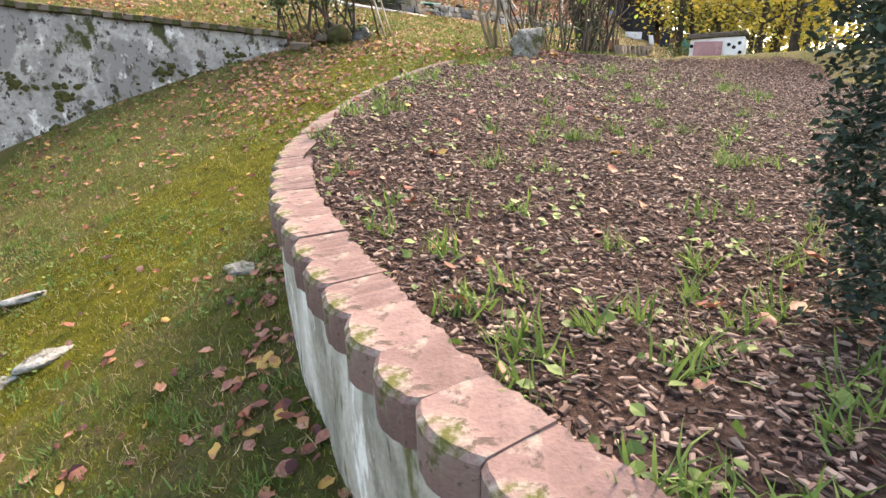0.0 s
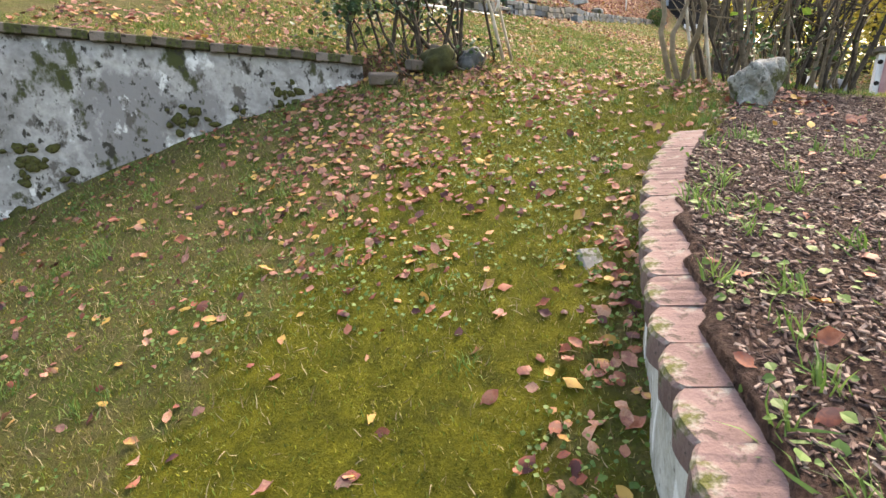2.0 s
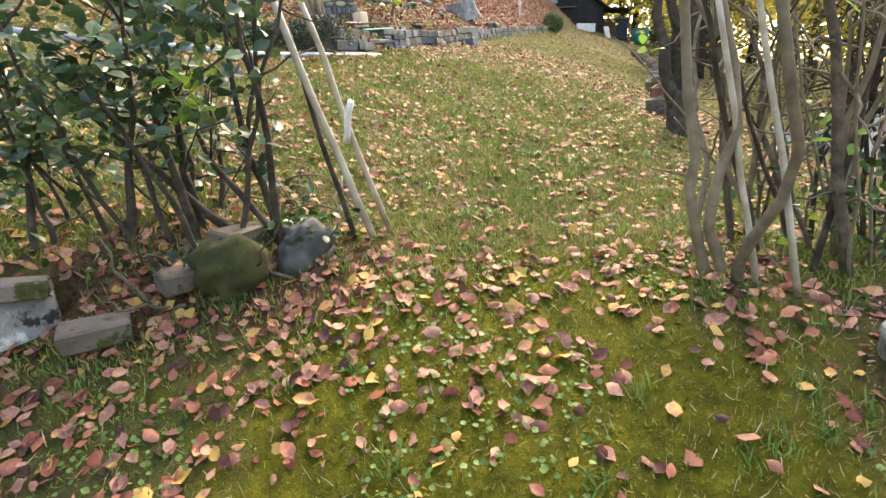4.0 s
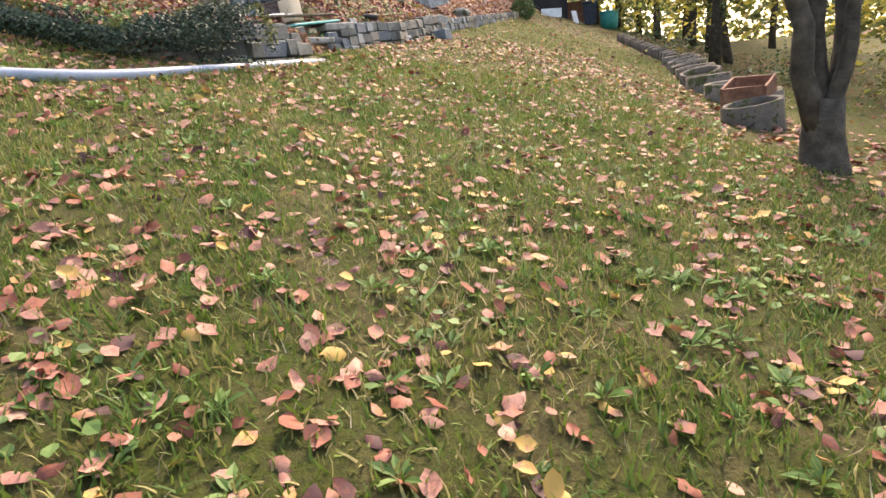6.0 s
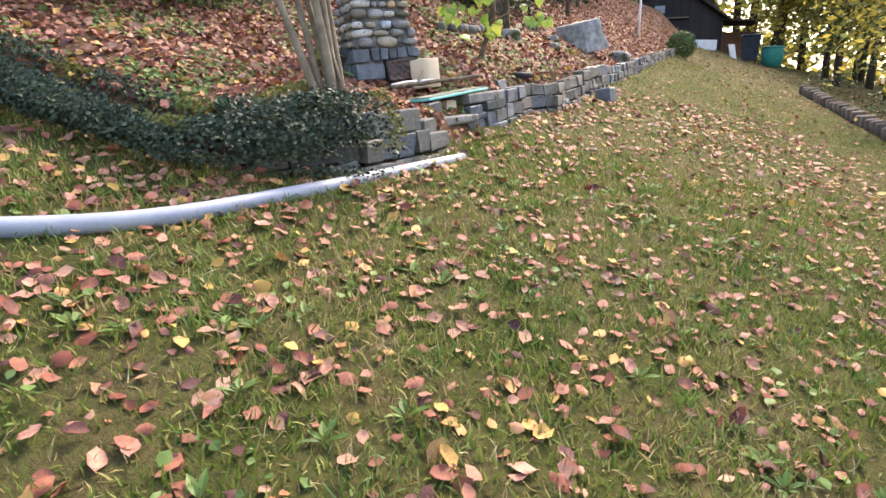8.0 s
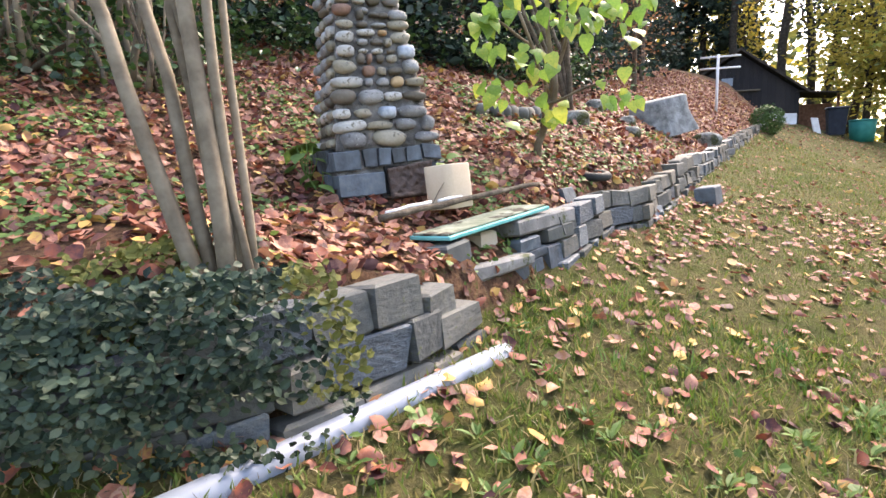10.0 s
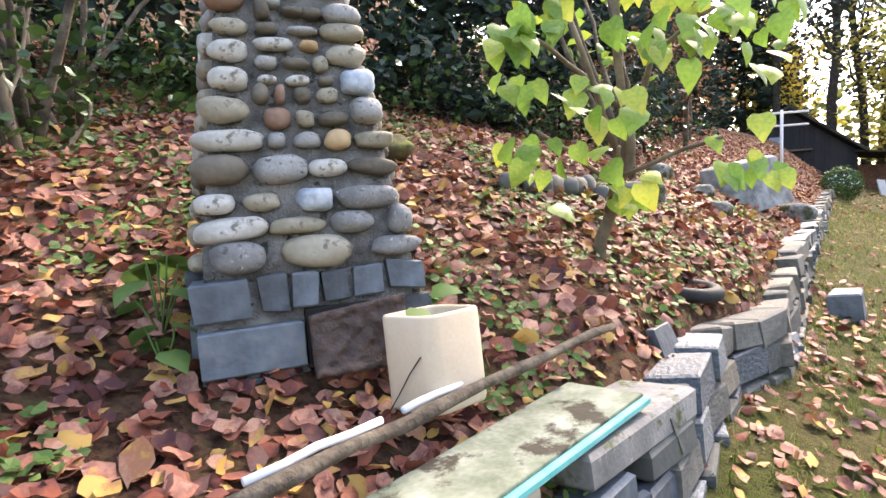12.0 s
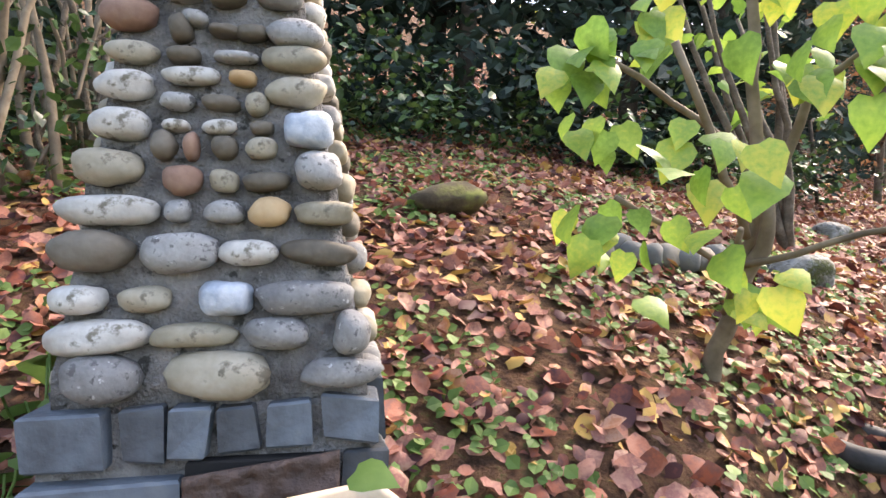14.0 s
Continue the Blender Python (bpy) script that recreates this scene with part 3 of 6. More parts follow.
M_CUSHION = mat("dark moss cushion", [(0.02, 0.022, 0.008), (0.05, 0.052, 0.014), (0.10, 0.10, 0.025)], 12.0, 1.0, 1.0, 90, spots=[((0.03, 0.022, 0.015), 14.0, 0.56)], distance=0.02)
for i in range(18):
    sc, rise = rng.uniform(0.2, 4.6), rng.uniform(0.0, 0.75) ** 1.5
    for k in range(int(rng.integers(5, 11))):
        sw = max(0.05, sc + rng.normal(0, 0.10))
        p = wall_xy(sw)
        base = ground_first(p[0] + 0.1, p[1] - 0.25)
        up = min(max(rise * (wall_top(p[0]) - base) + rng.normal(0, 0.055), 0), wall_top(p[0]) - base - 0.04)
        w = rng.uniform(0.025, 0.085)
        put("moss_cushion", stone_geo(w * rng.uniform(1, 1.7), 0.030, w, 60 + i * 9 + k, 2, 2.0, 0.42), M_CUSHION, wall, m=pose(p[0] + U_WALL[1] * 0.002, p[1] - U_WALL[0] * 0.002, base + up, 0, rng.uniform(-40, 40), math.degrees(WANG)))

# ---- raised bed: concrete wall and scalloped edging ----
bed_wall = thing("bed_wall", FIRST, label="curved lime-streaked concrete bed wall with pink scalloped edging", category="wall", kind="structure")


def edge_curve(n):
    yy = np.linspace(-0.8, 6.05, 500)
    xx = np.interp(yy, EY, EX)
    for _ in range(30):
        xx[1:-1] = 0.25 * xx[:-2] + 0.5 * xx[1:-1] + 0.25 * xx[2:]
    d = np.concatenate([[0], np.cumsum(np.hypot(np.diff(xx), np.diff(yy)))])
    s = np.linspace(0, d[-1], n)
    x, y = np.interp(s, d, xx), np.interp(s, d, yy)
    tx, ty = np.gradient(x), np.gradient(y)
    q = np.hypot(tx, ty)
    return x, y, tx / q, ty / q, d[-1]


ex, ey, tx, ty, EL = edge_curve(120)
rows_b = []
for i in range(120):
    top = edge_top(ey[i]) - 0.10
    o = np.array([-ty[i], tx[i]])
    low = ground_first(ex[i] + o[0] * 0.3, ey[i] + o[1] * 0.3) - 0.2
    low = min(low, top - 0.05)
    zs = np.linspace(low, top, 6)
    prof = [(0.045 + 0.05 * (top - z) + 0.008 * math.sin(i * 0.7 + z * 9), z) for z in zs] + [(-0.22, top), (-0.22, low)]
    rows_b.append([(ex[i] + o[0] * a, ey[i] + o[1] * a, z) for a, z in prof])
k = len(rows_b[0])
v = [q for r in rows_b for q in r]
f = [(i * k + (j + 1) % k, i * k + j, (i + 1) * k + j, (i + 1) * k + (j + 1) % k) for i in range(119) for j in range(k)]
f += [tuple(range(k)), tuple(range(119 * k, 120 * k))[::-1]]
put("concrete_face", Geo().add(v, f), M_CONC, bed_wall)


def scallop_geo(length, seed):
    """An edging stone: one wave of a scalloped front, flat top with worn rim."""
    r = np.random.default_rng(seed)
    n = 11
    xs = np.linspace(-length / 2, length / 2, n)
    front = -0.045 - 0.034 * np.abs(np.cos(xs / length * math.pi)) ** 0.8 + r.normal(0, 0.002, n)
    v, f = [], []
    for x, y in zip(xs, front):
        wob = r.normal(0, 0.0012)
        v += [(x, y, -0.115), (x, y, -0.012), (x, y + 0.012, wob), (x, 0.115 + r.normal(0, 0.005), wob + r.normal(0, 0.0012)), (x, 0.115, -0.115)]
    for i in range(n - 1):
        for j in range(5):
            a, b = i * 5 + j, i * 5 + (j + 1) % 5
            f.append((a, b, b + 5, a + 5))
    f += [tuple(range(5))[::-1], tuple(range((n - 1) * 5, n * 5))]
    return Geo().add(v, [q[::-1] for q in f])


ne = 44
edge_meshes = [scallop_geo(EL / ne * 1.0, 10 + i).mesh("edging_stone", M_PINK, False) for i in range(6)]
px, py, qx, qy, _ = edge_curve(ne * 2 + 1)
for i in range(ne):
    a = i * 2 + 1
    slope = math.degrees(math.atan(0.2 * qy[a]))
    put("edging_stone", edge_meshes[i % 6], M_PINK, bed_wall, m=pose(px[a], py[a], edge_top(py[a]) + rng.normal(0, 0.003)) @ pose(0, 0, 0, 0, 0, math.degrees(math.atan2(-qy[a], -qx[a]))) @ pose(0, 0, 0, rng.normal(0, 1.0), slope + rng.normal(0, 0.6), 0))

# ---- dry-stone wall under the bank ----
stone_wall = thing("stone_wall", label="low dry-stone garden wall of mixed dark stones holding a leafy bank", category="wall", kind="structure")
wall_meshes = [block_geo(1, 1, 1, 0.07, 0.045).mesh("wall_stone", M_FIELD, False) for _ in range(10)] + [block_geo(1, 1, 1, 0.05, 0.035).mesh("wall_stone", M_SLATE, False) for _ in range(4)]


def s_line(n=900):
    xx = np.linspace(-4.2, 6.8, n)
    yy = np.interp(xx, SX, SY)
    for _ in range(12):
        yy[1:-1] = 0.25 * yy[:-2] + 0.5 * yy[1:-1] + 0.25 * yy[2:]
    d = np.concatenate([[0], np.cumsum(np.hypot(np.diff(xx), np.diff(yy)))])
    return xx, yy, d


lx, ly, ld = s_line()


def on_wall(s):
    x, y = np.interp(s, ld, lx), np.interp(s, ld, ly)
    x2, y2 = np.interp(s + 0.05, ld, lx), np.interp(s + 0.05, ld, ly)
    return x, y, math.atan2(y2 - y, x2 - x)


S_NICHE = (float(np.interp(-0.60, lx, ld)), float(np.interp(-0.10, lx, ld)))
s_end = ld[-1]
for course in range(4):
    s = 0.1 * course
    while s < s_end:
        x, y, a = on_wall(s)
        far = min(1.8, 1 + max(0, y - 15) * 0.05)
        w = rng.uniform(0.13, 0.34) * far
        x, y, a = on_wall(s + w / 2)
        base = ground_z(x + math.sin(a) * 0.15, y - math.cos(a) * 0.15)
        top = min(ground_z(x - math.sin(a) * 0.14, y + math.cos(a) * 0.14) + (-0.17 if x < -1.25 else 0.01), base + (0.26 if x < -1.45 else 0.42 if x < -0.7 or x > 2.5 else (0.33 if x < 1.2 else 0.37)))
        rows_n = 3 if top - base < 0.5 else 4
        hh = (top - base + 0.05) / rows_n
        if course < rows_n and not (S_NICHE[0] < s + w / 2 < S_NICHE[1] and x < 3):
            k = int(rng.integers(0, 14))
            z = base - 0.05 + course * hh
            lean = 0.02 + 0.010 * course
            put("stone", wall_meshes[k], wall_meshes[k].materials[0], stone_wall, m=pose(x - math.sin(a) * lean, y + math.cos(a) * lean, z, rng.normal(0, 2), rng.normal(0, 2), math.degrees(a) + rng.normal(0, 3)) @ Matrix.Diagonal((w * 0.97, 0.155 + rng.uniform(-0.02, 0.02), hh * rng.uniform(0.9, 1.0), 1)))
        s += w

# niche of concrete slabs in the wall, with a painted board on top
niche = thing("slab_shelf", label="rough grey concrete slabs stacked as a niche in the wall", category="wall niche")
A = math.radians(53.5)
ux, uy = math.cos(A), math.sin(A)


def beside(o, along, out, z):
    """A place along the wall front and out of it from the board's corner o."""
    return o[0] + ux * along + uy * out, o[1] + uy * along - ux * out, z


O = (-0.645, 13.07)
for name, along, out, z, w, d, h, mtl in (("lower_slab", 0.29, -0.03, 3.745, 0.46, 0.22, 0.07, M_CONCG), ("side_block", 0.02, -0.09, 3.80, 0.17, 0.24, 0.14, M_FIELD), ("side_block", 0.38, -0.15, 3.845, 0.13, 0.16, 0.095, M_CLAY), ("foot_block", 0.02, -0.03, 3.52, 0.16, 0.2, 0.27, M_SLATE), ("foot_block", 0.46, -0.05, 3.55, 0.12, 0.2, 0.21, M_SLATE), ("side_block", 0.60, -0.08, 3.62, 0.22, 0.2, 0.12, M_SLATE), ("side_block", 0.63, -0.09, 3.74, 0.26, 0.22, 0.055, M_SLATE), ("side_block", 0.60, -0.08, 3.796, 0.2, 0.2, 0.075, M_SLATE), ("side_block", 0.86, -0.08, 3.66, 0.24, 0.22, 0.14, M_SLATE), ("side_block", 0.90, -0.08, 3.80, 0.26, 0.22, 0.085, M_FIELD), ("upper_slab", 0.80, -0.12, 3.875, 0.56, 0.30, 0.09, M_CONCG)):
    x, y, z = beside(O, along, out, z)
    put(name, block_geo(w, d, h, 0.012, 0.006), mtl, niche, m=pose(x, y, z, 0, rng.normal(0, 1), 53.5 + rng.normal(0, 2)), smooth=False)
board = thing("painted_board", label="lichened board with a turquoise edge lying on the wall", category="board")
x, y, z = beside(O, 0.42, -0.115, 3.975)
put("board_face", block_geo(0.83, 0.225, 0.010, 0.002, 0.0), M_BOARDTOP, board, m=pose(x, y, z + 0.020, 3, -2.2, 53.5), smooth=False)
put("edge", block_geo(0.845, 0.255, 0.020, 0.004, 0.0), M_TEAL, board, "turquoise painted rim", m=pose(x, y, z, 3, -2.2, 53.5), smooth=False)

# log and white stick lying above the niche
log = tube_geo(wiggle((-0.93, 13.04, 4.095), (-0.15, 14.15, 4.115), 11, 0.004), np.linspace(0.017, 0.013, 11) * (1 + 0.12 * np.sin(np.arange(11) * 2.3)), 9)
tagged(put("log", log, M_BARK), "thin brown log lying on the leafy wall top", "log")
for a, b in (((-0.915, 13.11, 4.115), (-0.73, 13.345, 4.125)), ((-0.70, 13.41, 4.125), (-0.59, 13.60, 4.13))):
    tagged(put("white_stick", tube_geo(wiggle(a, b, 5, 0.003), 0.009, 8), M_WHITE), "peeled white stick lying beside the log", "stick", "white sticks")

# leaning slate, small slates and a cut block by the wall
slate = block_geo(0.22, 0.028, 0.30, 0.004, 0.006)
tagged(put("slate_slab", slate, M_SLATE, m=pose(0.40, 14.74, 3.62, -14, 4, 44), smooth=False), "grey slate slab leaning on the low stone wall", "slate")
for x, y, w, r in ((0.06, 14.36, 0.16, 58), (0.84, 15.22, 0.18, 52)):
    tagged(put("slate_slab", block_geo(w, 0.03, 0.12, 0.004, 0.005), M_SLATE, m=pose(x, y, ground_z(x, y) - 0.02, -20, 5, r), smooth=False), "small blue-grey slate stuck in the bank edge", "slate", "loose slates")
tagged(put("stone_block", block_geo(0.32, 0.18, 0.18, 0.012, 0.006), M_SLATE, m=pose(1.54, 16.16, ground_z(1.54, 16.08) - 0.01, 0, 0, 60), smooth=False), "blue-grey cut stone block standing against the wall", "stone block")

# ---- pipe along the lawn ----
pipe = thing("drain_pipe", label="pale blue-grey plastic drain pipe lying half buried in leaves", category="pipe")
pipe_pts = np.array([(-6.5, 8.6), (-4.5, 9.5), (-3.2, 10.12), (-2.7, 10.40), (-2.3, 10.66), (-1.98, 10.88), (-1.72, 11.10), (-1.44, 11.43), (-1.18, 11.76), (-0.94, 12.10), (-0.75, 12.34), (-0.45, 12.76)])
tt = np.linspace(0, 1, 60)
cum = np.concatenate([[0], np.cumsum(np.hypot(*np.diff(pipe_pts, axis=0).T))])
pp = np.stack([np.interp(tt * cum[-1], cum, pipe_pts[:, 0]), np.interp(tt * cum[-1], cum, pipe_pts[:, 1])], 1)
for _ in range(4):
    pp[1:-1] = 0.25 * pp[:-2] + 0.5 * pp[1:-1] + 0.25 * pp[2:]
sink = np.interp(tt, [0, 0.6, 0.72, 1], [0.03, 0.03, 0.012, -0.022])
pz = surf(pp[:, 0], pp[:, 1])
for _ in range(8):
    pz[1:-1] = 0.25 * pz[:-2] + 0.5 * pz[1:-1] + 0.25 * pz[2:]
pz = pz + sink
pts = np.column_stack([pp, pz])
put("pipe_run", tube_geo(pts, 0.046, 16), M_PIPE, pipe)
for i in (8, 24, 34):
    put("pipe_collar", tube_geo(pts[i:i + 2] + 0.0, 0.0495, 16), M_PIPE, pipe)

# ---- pebble-built fireplace chimney ----
CH = pose(-1.23, 13.517, 4.464, 0, 3.0, 0) @ pose(0, 0, 0, 0, 0, 31)
chimney = thing("garden_fireplace", CH, "tapered garden fireplace chimney of river pebbles on a slate base", "fireplace")


def x_left(v):
    return 0.015 + 0.125 * v


def x_right(v):
    return 0.625 - 0.165 * v


lev = np.linspace(-0.02, 1.75, 26)
v, f = [], []
for i, z in enumerate(lev):
    y0, y1 = 0.035 + 0.06 * z, 0.44 - 0.05 * z
    for j in range(24):
        side, q = divmod(j, 6)
        q /= 6
        x0, x1 = x_left(z) + 0.02, x_right(z) - 0.02
        c = ((x0 + (x1 - x0) * q, y0), (x1, y0 + (y1 - y0) * q), (x1 - (x1 - x0) * q, y1), (x0, y1 - (y1 - y0) * q))[side]
        w = 0.012 * noise.noise(Vector((c[0] * 14, c[1] * 14, z * 14)))
        v.append((c[0] + w, c[1] + w, z))
for i in range(25):
    for j in range(24):
        f.append((i * 24 + j, i * 24 + (j + 1) % 24, (i + 1) * 24 + (j + 1) % 24, (i + 1) * 24 + j))
f += [tuple(range(24))[::-1], tuple(range(25 * 24, 26 * 24))]
put("mortar_core", Geo().add(v, f), M_MORTAR, chimney)
put("mortar_base", block_geo(0.60, 0.46, 0.42, 0.01, 0.004), M_MORTAR, chimney, m=pose(0.315, 0.26, -0.43), smooth=False)
count = [0]


def pebble(x, v, w, h, kind, side=0):
    """A stone of width w and height h set in the front (side 0) or a flank at height v."""
    count[0] += 1
    d = min(0.11, max(0.05, 0.75 * h + 0.02))
    gm = stone_geo(w, d, h, count[0] * 0.73, 3, 2.5 if kind != "blue" else 3.4, 0.11)
    me = gm.mesh("stone", M_PEB[kind])
    y = 0.035 + 0.06 * v - 0.012
    if side == 0:
        m = pose(x, y, v, rng.normal(0, 3), rng.normal(0, 3), rng.normal(0, 4))
    elif side == 1:
        m = pose(x_left(v) + 0.012, x, v, rng.normal(0, 3), rng.normal(0, 3), 90 + rng.normal(0, 4))
    else:
        m = pose(x_right(v) - 0.012, x, v, rng.normal(0, 3), rng.normal(0, 3), 90 + rng.normal(0, 4))
    put("stone", me, M_PEB[kind], chimney, m=m)


def course(v, stones):
    for x, w, h, kind in stones:
        pebble(x, v, w, h, kind)


course(0.045, [(0.125, 0.145, 0.088, "grey"), (0.335, 0.195, 0.090, "buff"), (0.555, 0.15, 0.055, "grey")])
course(0.120, [(0.115, 0.185, 0.066, "white"), (0.282, 0.150, 0.048, "buff"), (0.435, 0.125, 0.066, "grey"), (0.575, 0.07, 0.085, "grey")])
course(0.188, [(0.080, 0.100, 0.055, "white"), (0.195, 0.095, 0.048, "buff"), (0.340, 0.095, 0.064, "blue"), (0.488, 0.180, 0.066, "grey")])
course(0.275, [(0.100, 0.152, 0.078, "dark"), (0.252, 0.140, 0.076, "grey"), (0.380, 0.110, 0.050, "white"), (0.510, 0.150, 0.050, "dark")])
course(0.352, [(0.125, 0.180, 0.058, "white"), (0.250, 0.046, 0.046, "grey"), (0.334, 0.074, 0.044, "grey"), (0.417, 0.076, 0.056, "orange"), (0.522, 0.115, 0.050, "buff")])
course(0.412, [(0.256, 0.072, 0.060, "rust"), (0.332, 0.052, 0.044, "buff"), (0.412, 0.085, 0.038, "dark")])
course(0.436, [(0.124, 0.126, 0.072, "buff"), (0.510, 0.096, 0.076, "grey")])
course(0.478, [(0.220, 0.046, 0.055, "dark"), (0.270, 0.028, 0.055, "rust"), (0.332, 0.046, 0.044, "dark"), (0.400, 0.060, 0.042, "buff")])
course(0.518, [(0.142, 0.102, 0.060, "white"), (0.241, 0.050, 0.024, "white"), (0.321, 0.060, 0.030, "white"), (0.399, 0.046, 0.030, "dark"), (0.490, 0.092, 0.072, "blue")])
course(0.566, [(0.241, 0.060, 0.034, "grey"), (0.322, 0.070, 0.030, "dark"), (0.389, 0.043, 0.046, "buff")])
course(0.594, [(0.148, 0.102, 0.056, "white"), (0.465, 0.115, 0.058, "buff")])
course(0.618, [(0.266, 0.105, 0.038, "white"), (0.363, 0.052, 0.030, "orange")])
course(0.660, [(0.157, 0.096, 0.044, "buff"), (0.251, 0.060, 0.032, "dark"), (0.348, 0.080, 0.024, "grey"), (0.460, 0.120, 0.054, "buff")])
course(0.712, [(0.244, 0.042, 0.056, "dark"), (0.325, 0.060, 0.022, "dark"), (0.378, 0.060, 0.032, "dark"), (0.463, 0.110, 0.058, "grey")])
course(0.735, [(0.146, 0.106, 0.058, "rust"), (0.270, 0.05, 0.03, "grey")])
vv = 0.79
kinds = ["buff", "grey", "dark", "white", "buff", "grey"]
while vv < 1.7:
    a, b = x_left(vv), x_right(vv)
    x = a
    while x < b - 0.03:
        w = min(rng.uniform(0.05, 0.12), b - x)
        pebble(x + w / 2, vv, w * 0.97, rng.uniform(0.035, 0.055), kinds[int(rng.integers(0, 6))])
        x += w + 0.008
    vv += 0.058
for side in (1, 2):
    vv = 0.04
    while vv < 1.7:
        y = 0.07 + 0.06 * vv
        while y < 0.38:
            w = rng.uniform(0.08, 0.15)
            pebble(y + w / 2, vv, w * 0.95, rng.uniform(0.045, 0.07), kinds[int(rng.integers(0, 6))], side)
            y += w + 0.01
        vv += 0.075


def slate_block(x0, x1, z0, z1, y=0.0, depth=0.2):
    put("slate_block", block_geo(x1 - x0 - 0.008, depth, z1 - z0 - 0.008, 0.005, 0.004), M_SLATE, chimney, m=pose((x0 + x1) / 2, y + depth / 2 + rng.normal(0, 0.004), z0, rng.normal(0, 1), rng.normal(0, 1.2), rng.normal(0, 1.2)), smooth=False)


for x0, x1, z0 in ((0.0, 0.15, -0.115), (0.163, 0.243, -0.105), (0.245, 0.325, -0.10), (0.332, 0.412, -0.095), (0.42, 0.508, -0.085), (0.513, 0.63, -0.085)):
    slate_block(x0, x1, z0, 0.003)
slate_block(0.008, 0.272, -0.255, -0.122, -0.006)
slate_block(0.555, 0.642, -0.24, -0.095, 0.0)
slate_block(0.02, 0.27, -0.40, -0.26, 0.01)
for y in (0.23, 0.40):
    for zz in (-0.25, -0.115):
        put("slate_block", block_geo(0.16, 0.20, 0.128, 0.005, 0.004), M_SLATE, chimney, m=pose(0.072, y, zz), smooth=False)
        put("slate_block", block_geo(0.16, 0.20, 0.128, 0.005, 0.004), M_SLATE, chimney, m=pose(0.56, y, zz), smooth=False)
# solid black block, painting in the shade of the fire opening
put("opening_shade", block_geo(0.27, 0.06, 0.155, 0.003, 0.0), M_BLACK, chimney, m=pose(0.415, 0.028, -0.26), smooth=False)
# ornate brown plate leaning before the opening
g = Geo()
nxp, nzp = 34, 22
v, f = [], []
for s in (0, 1):
    for i in range(nxp):
        for j in range(nzp):
            x, z = i / (nxp - 1) * 0.27, j / (nzp - 1)
            top = 0.165 + 0.03 * x / 0.27
            r = 0.006 * noise.noise(Vector((x * 38, z * 7, 4))) + (0.008 if z > 0.88 or z < 0.1 else 0) + 0.005 * math.sin(x * 90) * math.sin(z * 16)
            v.append((x, (-0.012 - r) if s == 0 else 0.012, z * top))
for s in (0, 1):
    o = s * nxp * nzp
    for i in range(nxp - 1):
        for j in range(nzp - 1):
            q = (o + i * nzp + j, o + (i + 1) * nzp + j, o + (i + 1) * nzp + j + 1, o + i * nzp + j + 1)
            f.append(q if s == 0 else q[::-1])
rim = [i * nzp for i in range(nxp)] + [(nxp - 1) * nzp + j for j in range(1, nzp)] + [i * nzp + nzp - 1 for i in range(nxp - 2, -1, -1)] + [j for j in range(nzp - 2, 0, -1)]
for a, b in zip(rim, rim[1:] + rim[:1]):
    f.append((b, a, a + nxp * nzp, b + nxp * nzp))
plate = put("ornate_plate", g.add(v, f), M_BROWN, m=CH @ pose(0.285, -0.055, -0.285, -14, 0, 2))
tagged(plate, "dark brown relief plate leaning before the fireplace opening", "fireback plate")

# buff square flue block used as a pot
def rounded(w, r, n=5):
    out = []
    for cx, cy, a0 in ((1, 1, 0), (-1, 1, 90), (-1, -1, 180), (1, -1, 270)):
        for k in range(n):
            a = math.radians(a0 + 90 * k / (n - 1))
            out.append((cx * (w / 2 - r) + r * math.cos(a), cy * (w / 2 - r) + r * math.sin(a)))
    return out


prof = [(0.206, 0.045, 0.0), (0.21, 0.045, 0.01), (0.21, 0.045, 0.243), (0.204, 0.043, 0.25), (0.178, 0.036, 0.25), (0.172, 0.034, 0.244), (0.17, 0.034, 0.10)]
v = [(x, y, z) for w, r, z in prof for x, y in rounded(w, r)]
n = 20
f = [(i * n + j, i * n + (j + 1) % n, (i + 1) * n + (j + 1) % n, (i + 1) * n + j) for i in range(len(prof) - 1) for j in range(n)] + [tuple(range(n))[::-1], tuple(range((len(prof) - 1) * n, len(prof) * n))]
pot = thing("flue_pot", pose(-0.665, 13.645, 4.07, 1, 1, 52) @ Matrix.Scale(0.94, 4), "buff clay square flue block used as a planter", "plant pot")
put("clay_body", Geo().add(v, f), M_CLAY, pot)
put("soil", block_geo(0.165, 0.165, 0.10, 0.01, 0.004), M_DARKBARK, pot, m=pose(0, 0, 0.05))
wire = np.array([(-0.108, -0.07, 0.15), (-0.112, -0.03, 0.11), (-0.116, 0.02, 0.05), (-0.125, 0.06, 0.0)])
put("wire", tube_geo(wire, 0.0018, 5), M_BLACK, pot)

# old tyre on the bank
tor = Geo()
v, f = [], []
for i in range(36):
    a = 2 * math.pi * i / 36
    for j in range(12):
        b = 2 * math.pi * j / 12
        rr = 0.135 + 0.042 * math.cos(b) + (0.004 if (i % 2 and abs(math.cos(b)) > 0.6) else 0)
        v.append((rr * math.cos(a), rr * math.sin(a), 0.042 * math.sin(b)))
        f.append((i * 12 + j, ((i + 1) % 36) * 12 + j, ((i + 1) % 36) * 12 + (j + 1) % 12, i * 12 + (j + 1) % 12))
tyre = thing("cart_tyre", pose(0.30, 14.92, ground_z(0.30, 14.92) + 0.01, 8, 10, 0) @ Matrix.Scale(0.78, 4), "small black rubber tyre lying in leaves on the bank", "tyre")
put("tread", tor.add(v, f), M_RUBBER, tyre)

